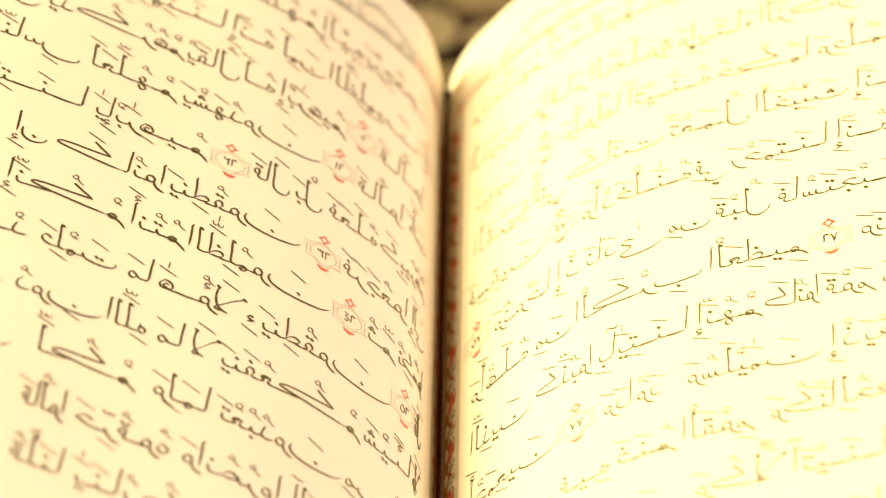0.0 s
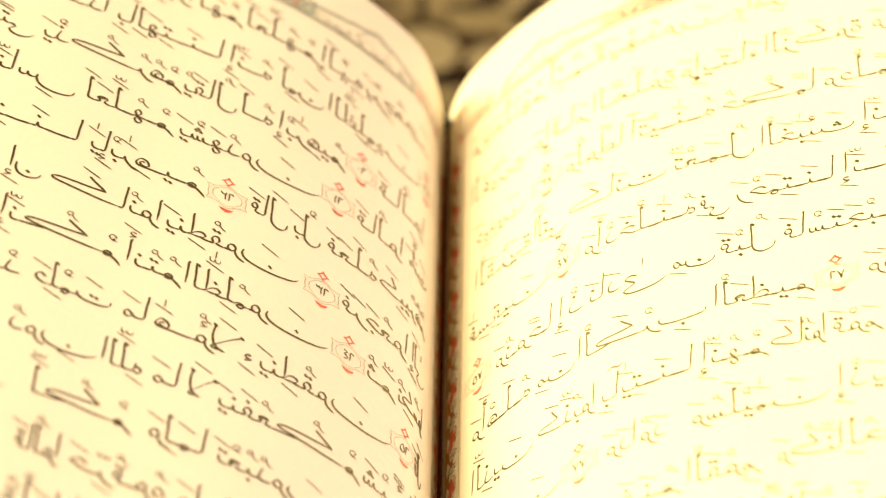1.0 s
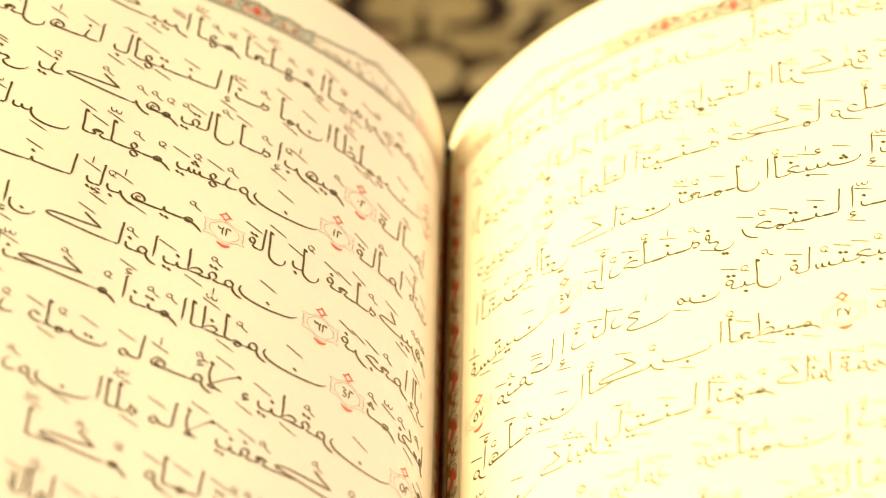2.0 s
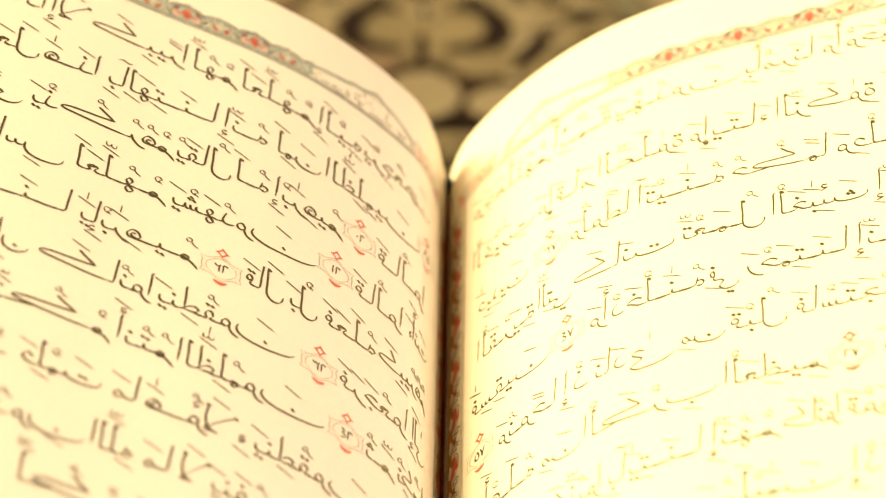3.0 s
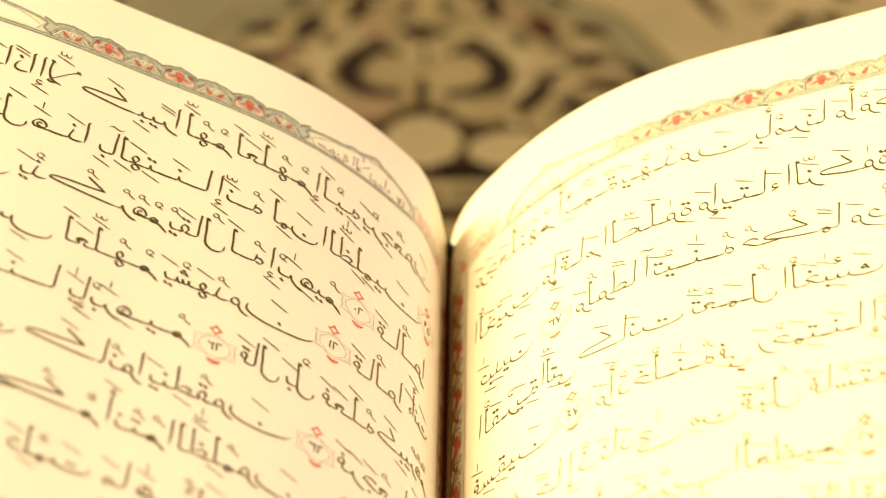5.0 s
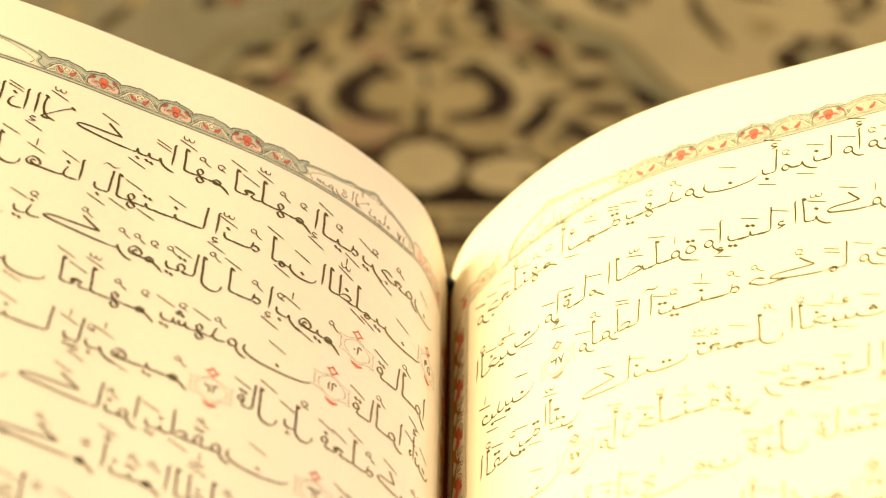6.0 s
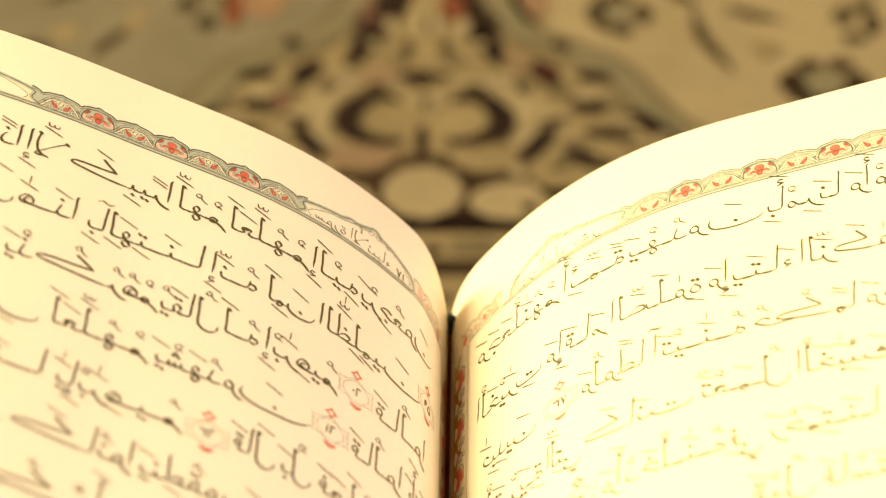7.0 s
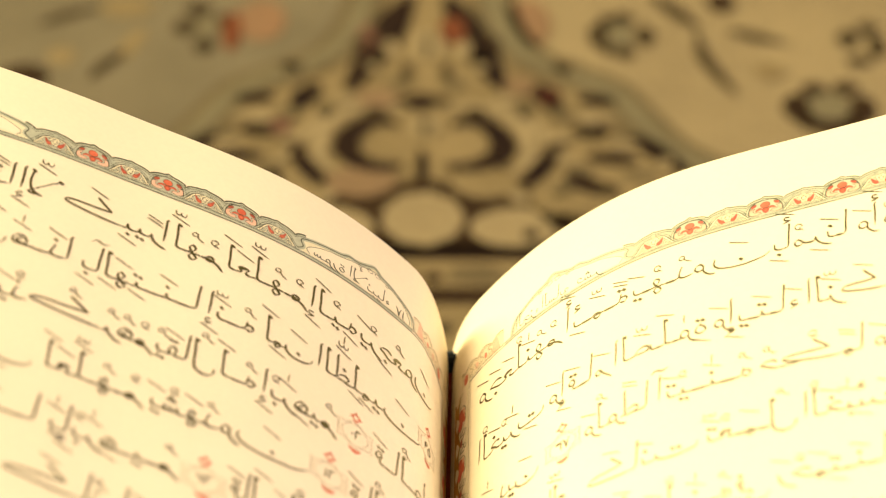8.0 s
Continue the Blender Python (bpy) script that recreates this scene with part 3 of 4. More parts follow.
def header_band(side, page):
    """The scalloped ornament over the text: a double rule, lobes with red flowers, and a name plate near the gutter."""
    dy = SHIFT_R if side > 0 else 0.0
    pr = Print(side)
    low = -1.85 + dy
    S = lambda u: side * u
    u_out = 92.0
    # right-page ornament lines are finer, standing in for glare that bleaches them
    thin = 1.0 if side < 0 else 0.6
    for yy, w in ((low, 0.16 * thin), (low + 0.45, 0.08 * thin), (low + 0.6, 0.06 * thin)):
        pr.stroke([(S(u), yy) for u in np.arange(4.2, u_out, 0.6)], w, LINEINK, 0.03)
    us = np.arange(8.8, u_out, 0.8)
    k = len(us)
    pr.tris([(S(u), low + 0.6) for u in us] + [(S(u), low + 0.08) for u in us], [(i, i + 1, k + i + 1, k + i) for i in range(k - 1)], GREEN, 0.02)
    first, step = (33.1, 8.95) if side < 0 else (34.6, 8.85)

    def top(u):
        q = ((u - first) / step) % 1.0 * step
        if q > step - 2.15:
            q -= step
        if abs(q) <= 2.15:
            return dy + 0.95 + 1.0 * math.sqrt(max(0.0, 1 - (q / 2.16) ** 2)) + 0.32 * max(0.0, 1 - abs(q) / 0.45)
        q -= step / 2
        return dy + 0.95 + 0.85 * math.sqrt(max(0.0, 1 - (q / 2.3) ** 2)) + 0.22 * max(0.0, 1 - abs(q) / 0.4)
    near = first - 8.2
    far = first + 2 * step + 8.2
    us = np.arange(near, far, 0.2)
    up = [(S(u), top(u)) for u in us]
    k = len(us)
    pr.tris(up + [(S(u), low + 0.6) for u in us], [(i, i + 1, k + i + 1, k + i) for i in range(k - 1)], GREEN, 0.018)
    pr.stroke(up, 0.22 if side < 0 else 0.13, LINEINK, 0.03)
    pr.stroke([(x, y - 0.4) for x, y in up], 0.07, LINEINK, 0.032)
    for n in range(-1, 7):
        c = first + n * step
        x = S(c)
        if near + 3 < c < far - 3:
            lobe = curve([(x - 1.95, low + 0.95), (x - 1.85, dy + 0.35), (x - 1.2, dy + 1.2), (x, dy + 1.5), (x + 1.2, dy + 1.2), (x + 1.85, dy + 0.35), (x + 1.95, low + 0.95)], 18)
            pr.fill([tuple(p) for p in lobe], GREEN, 0.022)
            pr.stroke(lobe, 0.1, LINEINK, 0.036)
            T = lambda pts, sg=1: [(x + sg * p, dy + z) for p, z in pts]
            for sg in (-1, 1):
                sprig = curve(T([(0.5, -0.8), (1.2, -1.05), (1.85, -0.75), (1.98, -0.2), (1.6, 0.3), (1.2, 0.2), (1.45, -0.1), (1.3, -0.45), (0.8, -0.45), (0.5, -0.8)], sg), 26)
                pr.fill([tuple(p) for p in sprig[:-1]], PINK, 0.034)
                pr.stroke(sprig, 0.05, LINEINK, 0.046)
                pr.stroke(curve(T([(0.25, -0.2), (0.75, 0.0), (1.15, -0.3)], sg), 8), 0.36, RED, 0.038, True)
                pr.stroke(curve(T([(0.2, -0.05), (0.75, 0.18), (1.2, -0.2)], sg), 8), 0.05, LINEINK, 0.048)
                pr.disc(x + sg * 1.32, dy + 0.72, 0.4, 0.26, DEEPRED, 0.04, 12, radians(-42 * sg))
                pr.stroke(curve(T([(1.0, 1.0), (1.55, 0.85), (1.75, 0.4), (1.5, 0.2)], sg), 9), 0.09, LINEINK, 0.047)
                pr.stroke(curve(T([(2.35, -1.1), (2.25, 0.0), (1.8, 0.9), (1.0, 1.35)], sg), 12), 0.045, LINEINK, 0.047)
            pr.disc(x, dy + 0.58, 0.56, 0.56, RED, 0.044, 14)
            pr.ring(x, dy + 0.58, 0.56, 0.56, 0.05, LINEINK, 0.049, 16)
            pr.fill(T([(-0.2, 0.12), (-0.42, -0.3), (-0.3, -0.75), (0, -0.95), (0.3, -0.75), (0.42, -0.3), (0.2, 0.12)]), DEEPRED, 0.042)
            pr.disc(x, dy - 0.45, 0.22, 0.26, RED, 0.047, 10)
            pr.stroke(T([(-0.2, 0.1), (0.2, 0.1)]), 0.06, LINEINK, 0.05)
        m = S(c + step / 2)
        if not near + 3 < c + step / 2 < far - 3:
            continue
        T = lambda pts, sg=1: [(m + sg * p, dy + z) for p, z in pts]
        pen_line = 0.07 if side < 0 else 0.05

        def scroll(pts, wide, layer, sg, fill=CREAM):
            line = curve(T(pts, sg), 18)
            pr.stroke(line, wide + 2 * pen_line, LINEINK, layer)
            pr.stroke(line, wide, fill, layer + 0.004)
        for sg in (-1, 1):
            lay = 0.024 + 0.002 * sg
            scroll([(2.75, -1.2), (2.25, -0.55), (1.75, 0.3), (1.05, 0.9), (0.2, 1.1)], 0.2, lay, sg, GREEN)
            scroll([(2.3, -1.15), (1.8, -0.45), (1.3, 0.3), (0.7, 0.6), (0.1, 0.35), (-0.25, -0.2)], 0.2, lay + 0.006, sg)
            scroll([(0.62, 0.15), (0.35, 0.62), (-0.2, 0.55), (-0.42, 0.05), (-0.1, -0.5), (0.35, -0.55)], 0.16, lay + 0.012, sg)
            scroll([(2.1, -1.15), (1.6, -1.1), (1.3, -0.8), (1.45, -0.45), (1.8, -0.6)], 0.13, lay + 0.012, sg)
            scroll([(0.1, -1.1), (0.6, -1.05), (1.0, -0.8)], 0.12, lay + 0.012, sg)
            pr.fill(T([(0.3, -0.75), (0.42, -0.35), (0.78, -0.05), (1.2, 0.5), (1.14, 0.0), (1.02, -0.5), (0.7, -0.85)], sg), DEEPRED, 0.046)
            pr.disc(m + sg * 0.68, dy - 0.5, 0.22, 0.18, RED, 0.049, 8)
            pr.ring(m + sg * 1.95, dy - 0.15, 0.17, 0.15, pen_line, LINEINK, 0.044, 10)
        pr.disc(m, dy + 0.05, 0.13, 0.34, CREAM, 0.045, 10)
    # name plates with a pointed upper edge, at both ends of the band
    for origin, way in ((near, 1.0), (far, -1.0)):
        P = lambda pts: [(S(origin + way * (u - 25.0)), z + dy) for u, z in pts]
        plate = curve(P([(26.4, low - dy + 0.7), (25.3, -0.3), (25.6, 0.8), (24.6, 1.4), (22.5, 1.9), (20.2, 2.3), (19.0, 2.9), (17.8, 2.9), (16.4, 3.5), (15.2, 4.1), (14.2, 3.4), (12.6, 2.9), (11, 2.1), (9.6, 1.3), (8.9, 0.3), (8.6, low - dy + 0.7)]), 60)
        inside = curve(P([(24.4, low - dy + 0.9), (24.8, -0.2), (23.9, 0.6), (22, 1.45), (20.2, 1.85), (18.4, 2.45), (16.8, 2.8), (15.2, 3.35), (14.2, 2.85), (12.4, 2.4), (10.5, 1.4), (9.5, -0.1), (9.4, low - dy + 0.9)]), 50)
        pr.fill([tuple(p) for p in plate], CREAM, 0.0185)
        pr.stroke(plate, 0.7, GREEN, 0.0215)
        pr.fill([tuple(p) for p in inside], PAPER, 0.024)
        pr.stroke(plate, 0.15 if side < 0 else 0.09, LINEINK, 0.03)
        pr.stroke(inside, 0.09 if side < 0 else 0.06, LINEINK, 0.032)
        for cu, cz, r in ((15.9, 2.95, 0.42), (14.7, 2.95, 0.42), (17.4, 2.55, 0.25), (13.2, 2.5, 0.25)):
            (x, z), = P([(cu, cz)])
            pr.ring(x, z, r, r * 0.8, 0.08, LINEINK, 0.036, 12)
    title = (("سورة", 23.8, 19.4), ("الأنبياء", 18.8, 12.6)) if side < 0 else (("الجزء", 10.6, 14.4), ("السابع", 14.8, 19.4), ("عشر", 19.9, 23.4))
    for w, a, b in title:
        write(pr, w, S(a), S(b), dy - 0.7, 3.0, LINEINK)
    if side < 0:
        numerals(pr, "17", S(10.9), dy - 1.1, 2.0, LINEINK)
    # the band's last stretch, up to the gutter
    b = 1.95 if side > 0 else -1.2
    us = np.arange(b - 2.0, 8.7, 0.2)
    up = [(S(u), dy + 0.75 + 0.75 * abs(math.sin((u - 1.0) * 1.15))) for u in us]
    k = len(us)
    pr.tris(up + [(S(u), low + 0.6) for u in us], [(i, i + 1, k + i + 1, k + i) for i in range(k - 1)], GILT, 0.018)
    pr.stroke(up, 0.2, RING, 0.03)
    pr.stroke([(x, z - 0.35) for x, z in up], 0.08, RING, 0.03)
    for yy, w in ((low, 0.16), (low + 0.45, 0.08)):
        pr.stroke([(S(u), yy) for u in np.arange(b, 4.4, 0.2)], w, LINEINK, 0.03)
    pr.fill([(S(7.9), low + 0.7), (S(7.6), dy + 0.6), (S(7.2), dy + 1.7), (S(6.8), dy + 0.7), (S(6.3), low + 0.7)], PINK, 0.034)
    pr.disc(S(7.1), dy - 0.3, 0.3, 0.6, PINK, 0.038)
    pr.disc(S(5.3), dy - 0.3, 0.26, 0.5, RED, 0.034)
    pr.disc(S(3.6), dy - 0.4, 0.35, 0.6, PINK, 0.034)
    pr.disc(S(1.2), dy - 0.6, 0.5, 0.9, RED, 0.034)
    for cu in np.arange(1.6, 7.6, 0.75):
        pr.ring(S(cu), dy - 0.5 + 0.5 * math.sin(cu * 4.2), 0.3, 0.42, 0.06, RING, 0.037, 10)
    for cu in (2.4, 4.5, 6.0):
        pr.stroke(curve([(S(cu - 0.5), low + 0.8), (S(cu + 0.4), dy - 0.4), (S(cu - 0.3), dy + 0.5), (S(cu + 0.3), dy + 0.9)], 12), 0.12, RING, 0.036)
    # the same ornament, running down beside the gutter
    ys = np.arange(low, -142.0, -0.5)
    for uu, w in ((b, 0.13), (b - 0.28, 0.06), (b + 0.3, 0.05)):
        pr.stroke([(S(uu), y) for y in ys], w, RING, 0.03)
    wave = [b - 2.1 - 0.6 * abs(math.sin((y - low) * math.pi * 2 / step)) for y in ys]
    k = len(ys)
    strip = [(i, i + 1, k + i + 1, k + i) for i in range(k - 1)]
    pr.tris([(S(w), y) for w, y in zip(wave, ys)] + [(S(b - 0.3), y) for y in ys], strip, CREAM, 0.018)
    # this strip paints the dim amber shade where the page dips inward
    pr.tris([(S(b - 4.2), y) for y in ys] + [(S(w), y) for w, y in zip(wave, ys)], strip, GUTTER_SHADE, 0.018)
    pr.stroke(list(zip([S(w) for w in wave], ys)), 0.13, LINEINK, 0.03)
    pr.stroke([(S(w + 0.45), y) for w, y in zip(wave, ys)], 0.08, RING, 0.03)
    for n, y in enumerate(np.arange(low - 4.6, -140.0, -step / 2)):
        c = b - 1.75
        if n % 2 == 0:
            pr.disc(S(c), y + 0.3, 0.8, 1.15, RED, 0.036, 12)
            pr.disc(S(c + 0.45), y - 0.6, 0.4, 0.6, RED, 0.037, 10, radians(30))
            pr.disc(S(c + 0.5), y + 0.9, 0.3, 0.5, PINK, 0.039, 10)
            pr.disc(S(c - 0.45), y - 1.0, 0.65, 0.85, RED, 0.038, 10)
            pr.disc(S(c - 0.4), y + 1.1, 0.5, 0.7, DEEPRED, 0.038, 10)
            for sg in (-1, 1):
                pr.stroke(curve([(S(c - 0.6), y + sg * 2.1), (S(c + 0.5), y + sg * 1.7), (S(c + 1.0), y + sg * 0.8), (S(c + 0.9), y)], 12), 0.1, LINEINK, 0.042)
        else:
            pr.disc(S(c - 0.1), y, 0.3, 0.75, DEEPRED, 0.036, 10)
            for sg in (-1, 1):
                pr.stroke(curve([(S(c + 0.7), y + sg * 2.0), (S(c - 0.5), y + sg * 1.5), (S(c + 0.6), y + sg * 0.9), (S(c), y + sg * 0.3)], 12), 0.16, LINEINK, 0.038)
                pr.stroke(curve([(S(c + 1.1), y + sg * 1.7), (S(c + 0.5), y + sg * 1.1), (S(c + 1.1), y + sg * 0.5)], 8), 0.1, RING, 0.038)
                pr.ring(S(c + 0.9), y + sg * 1.3, 0.25, 0.35, 0.09, LINEINK, 0.04, 10)
    pr.done("page_border", page, "scalloped grey-green and red ornamental border")


def build_page(side, book):
    top = 10.35 if side < 0 else 13.35
    u0 = ARC[side][0][0]
    us = np.concatenate([np.arange(u0, 12, 0.35), np.arange(12, 30, 0.6), np.arange(30, 101, 1.0)])
    ys = np.linspace(-150, top, 90)
    verts, faces = [], []
    prof = [(p[0], p[2]) for p in on_page(side, us, us * 0)]
    n = len(prof)
    for y in ys:
        for i, (x, z) in enumerate(prof):
            verts.append((x, y * MM, z))
    for a in range(len(ys) - 1):
        for i in range(n - 1):
            k = a * n + i
            faces.append((k, k + 1, k + n + 1, k + n) if side > 0 else (k, k + n, k + n + 1, k + 1))
    name = "page"
    page = mesh_object(name, verts, faces, PAPER, None, book, "cream paper page printed with vowelled script", True)
    lines = (LEFT if side < 0 else RIGHT).split("\n")
    dy = SHIFT_R if side > 0 else 0.0
    for i, text in enumerate(lines):
        pr = Print(side)
        base = -PITCHMM * (i + 1) - (1.2 if i == 0 else 1.55) if side < 0 else dy - 9.15 * (i + 1) - (0.5 if i else -0.95) - 0.22 * max(i - 4, 0)
        for item in text.split("|"):
            w, a, b = item.split(":")
            write(pr, w, side * float(a), side * float(b), base)
        pr.done("text_line", page, "line of black mirrored Arabic script")
    for line, u, number in MARKERS[side]:
        verse_marker(side, u, dy - PITCHMM * line, number, page)
    header_band(side, page)
    # the leaves below, as a block with a slightly uneven head
    for k in range(6):
        off0, off1 = -0.12 - 2.0 * k, -0.12 - 2.0 * (k + 1) + 0.1
        tp = top - 0.5 - 0.25 * (k % 3)
        uu = np.concatenate([[4.2], np.arange(6, 99.5 - 0.4 * k, 2.0)])
        up, dn = on_page(side, uu, uu * 0, off0), on_page(side, uu, uu * 0, off1)
        up[:, 0] = np.maximum(up[:, 0] * side, 0.0012) * side
        dn[:, 0] = np.maximum(dn[:, 0] * side, 0.0012) * side
        v, f, m = [], [], len(uu)
        for yy in (-149.5 * MM, tp * MM):
            v += [(p[0], yy, p[2]) for p in up] + [(p[0], yy, p[2]) for p in dn]
        for i in range(m - 1):
            f += [(i, i + 1, 2 * m + i + 1, 2 * m + i), (m + i, 3 * m + i, 3 * m + i + 1, m + i + 1),
                  (i, m + i, m + i + 1, i + 1), (2 * m + i, 2 * m + i + 1, 3 * m + i + 1, 3 * m + i)]
        for i in (0, m - 1):
            f.append((i, 2 * m + i, 3 * m + i, m + i))
        mesh_object("leaf_bundle", v, f, LEAF_EDGE, None, book)
    # board
    uu = np.concatenate([[3.0], np.arange(6, 104, 2.0)])
    up, dn = on_page(side, uu, uu * 0, -12.3), on_page(side, uu, uu * 0, -14.8)
    for q in (up, dn):
        q[:, 0] = np.maximum(q[:, 0] * side, 0.0012) * side
    v, f, m = [], [], len(uu)
    for yy in (-153 * MM, (top + 2.5) * MM):
        v += [(p[0], yy, p[2]) for p in up] + [(p[0], yy, p[2]) for p in dn]
    for i in range(m - 1):
        f += [(i, i + 1, 2 * m + i + 1, 2 * m + i), (m + i, 3 * m + i, 3 * m + i + 1, m + i + 1),
              (i, m + i, m + i + 1, i + 1), (2 * m + i, 2 * m + i + 1, 3 * m + i + 1, 3 * m + i)]
    for i in (0, m - 1):
        f.append((i, 2 * m + i, 3 * m + i, m + i))
    mesh_object("cover_board", v, f, COVER, None, book, "dark cloth cover board")
    return page


# ---------------------------------------------------------------- room
FLOOR = -0.086
box("floor", (-1.6, -1.8, FLOOR - 0.1), (0.66, 1.8, FLOOR - 0.012), WALL)
tagged(bpy.data.objects["floor"], "plain plastered floor under the carpet", "floor", "", "structure")


def wall(name, a, b, label):
    tagged(box(name, a, b, WALL), label, "wall", "", "structure")


Z0, Z1 = FLOOR - 0.1, 2.3
wall("wall_south", (-1.7, -1.9, Z0), (0.76, -1.8, Z1), "plain warm plaster wall")
wall("wall_north", (-1.7, 1.8, Z0), (0.76, 1.9, Z1), "plain warm plaster wall")
tagged(box("ceiling", (-1.7, -1.9, Z1), (0.76, 1.9, Z1 + 0.1), WALL), "plain plaster ceiling", "ceiling", "", "structure")


def pierced_wall(name, x0, x1, y0, y1, z0, z1):
    """An unseen wall with an opening added for its lamp."""
    ob = empty(name, "plain warm plaster wall with an opening added for a lamp", "wall", "structure")
    for a, b in (((x0, -1.8, Z0), (x1, y0, Z1)), ((x0, y1, Z0), (x1, 1.8, Z1)), ((x0, y0, Z0), (x1, y1, z0)), ((x0, y0, z1), (x1, y1, Z1))):
        box("wall_panel", a, b, WALL, ob)


pierced_wall("wall_west", -1.7, -1.6, 0.1, 1.5, 0.55, 1.85)
pierced_wall("wall_east", 0.66, 0.76, -0.66, -0.1, 0.25, 0.8)

# ---------------------------------------------------------------- carpet with its woven pattern
carpet = empty("carpet", "beige patterned carpet with dark brown floral medallion", "carpet")
box("ground_weave", (-0.6, -0.55, FLOOR - 0.012), (0.6, 0.75, FLOOR), FIELD, carpet, "beige woven pile")
AXIS = -7.1


class Woven:
    """Flat patches of coloured pile, in mm from the pattern's axis."""

    def patch(self, name, pts, mat, level):
        tri = mgeo.tessellate_polygon([[Vector((x, y, 0)) for x, y in pts]])
        v = [((AXIS + x) * MM, y * MM, FLOOR + (0.15 + 0.12 * level) * MM) for x, y in pts]
        ob = mesh_object(name, v, [tuple(t) for t in tri], mat, None, carpet)
        bm = bmesh.new()
        bm.from_mesh(ob.data)
        bmesh.ops.reverse_faces(bm, faces=[f for f in bm.faces if f.normal.z < 0])
        bm.to_mesh(ob.data)
        bm.free()

    def blob(self, name, x, y, rx, ry, mat, level, turn=0, lobes=0, depth=0.12, both=True):
        for sg in ((-1, 1) if both else (1,)):
            pts = []
            for i in range(30):
                a = 2 * math.pi * i / 30
                r = 1 + depth * math.cos(lobes * a) if lobes else 1
                px, py = rx * r * math.cos(a), ry * r * math.sin(a)
                c, s = math.cos(radians(turn)), math.sin(radians(turn))
                pts.append((sg * (x + px * c - py * s), y + px * s + py * c))
            self.patch(name, pts, mat, level)

    def vine(self, name, line, width, mat, level, both=True, taper=True):
        p = curve(line, 26)
        d = np.gradient(p, axis=0)
        d /= np.hypot(d[:, 0], d[:, 1])[:, None]
        w = width / 2 * ((0.15 + 0.85 * np.sin(np.linspace(0.1, math.pi - 0.1, len(p)))) if taper else np.ones(len(p)))
        nr = np.stack([-d[:, 1], d[:, 0]], 1) * w[:, None]
        for sg in ((-1, 1) if both else (1,)):
            self.patch(name, [(sg * x, y) for x, y in np.concatenate([p + nr, (p - nr)[::-1]])], mat, level)


W = Woven()
band = [(10.7, 213.0), (11.1, 205.7), (12.9, 195.9), (17.2, 187.6), (23.8, 182.5), (31.3, 177.2), (36.2, 168.2), (41.5, 159.8), (49.5, 153.9), (61.2, 150.9)]
# left field panel carries the dimmer light of that side in its colour
W.patch("dimmed_field_panel", [(-140, 134.5), (-70, 134.5)] + [(-x, y) for x, y in reversed(band)] + [(-9, 260), (-140, 260)], SAGE_DIM, 0)
W.patch("medallion_ground", [(-x, y) for x, y in band] + [(-70, 134.5), (70, 134.5)] + [(x, y) for x, y in reversed(band)], TAN, 0)
W.vine("band_rim", [(10.7, 213.0), (11.1, 205.7), (12.9, 195.9), (17.2, 187.6), (23.8, 182.5), (31.3, 177.2), (36.2, 168.2), (41.5, 159.8), (49.5, 153.9), (61.2, 150.9)], 7.4, TAUPE, 1, True, False)
W.vine("medallion_band", [(10.7, 213.0), (11.1, 205.7), (12.9, 195.9), (17.2, 187.6), (23.8, 182.5), (31.3, 177.2), (36.2, 168.2), (41.5, 159.8), (49.5, 153.9), (61.2, 150.9)], 3.6, GREY, 2, True, False)
W.patch("dark_ground", [(-15.1, 153.8), (-5.5, 154.7), (-4.5, 150.8), (-0.3, 152.0), (3.9, 150.9), (4.8, 154.9), (13.3, 155.6), (17.0, 149.4), (19.0, 132.6), (-18.3, 132.0)], UMBER, 1)
W.blob("cloud", 0.1, 140.9, 6.5, 7.2, FIELD, 2, 0, 9, 0.04, False)
W.blob("petal", 9.9, 150.9, 5.7, 4.3, TAN, 2, -8, 0, 0.10, False)
W.blob("pink_petal", -9.9, 150.9, 5.7, 4.3, BLUSH, 2, 8, 0, 0.10, False)
W.blob("petal", 14.8, 138.7, 7.2, 5.2, FIELD, 2, 6, 0, 0.10, True)
W.blob("petal", 22.3, 144.0, 4.2, 4.2, TAN, 2, 30, 0, 0.10, True)
W.vine("scroll", [(4.4, 166.6), (7.0, 168.2), (10.2, 167.0), (12.6, 163.2), (12.6, 159.0), (10.0, 156.0), (6.4, 154.9), (3.6, 155.6)], 4.3, DARK, 3, True, True)
W.blob("peach_bud", -8.1, 174.6, 3.6, 2.6, BLUSH, 3, 0, 5, 0.1, False)
W.blob("peach_bud", 15.6, 178.6, 2.6, 3.0, BLUSH, 3, 0, 0, 0.1, False)
W.blob("rose_bud", -23.7, 166.0, 1.8, 2.4, ROSE, 3, 0, 0, 0.1, False)
W.blob("wine_bud", 20.2, 175.9, 2.2, 2.6, WINE, 4, 20, 0, 0.1, False)
W.blob("slit", -0.3, 155.1, 0.9, 4.7, DARK, 3, 0, 0, 0.10, False)
W.blob("bud", -1.1, 173.6, 2.6, 2.3, DARK, 3, 0, 0, 0.10, False)
W.blob("bud_wing", -3.9, 174.2, 2.5, 1.3, OLIVE, 2, 14, 0, 0.10, False)
W.blob("bud_wing", 1.8, 174.3, 2.5, 1.3, OLIVE, 2, -14, 0, 0.10, False)
W.blob("seed", 3.3, 183.1, 1.1, 2.4, OLIVE, 2, 0, 0, 0.10, True)
W.vine("dark_arm", [(3.0, 206.5), (5.3, 200.2), (7.6, 192.8), (10.2, 184.9), (13.2, 177.0)], 6.6, DARK, 2, True, True)
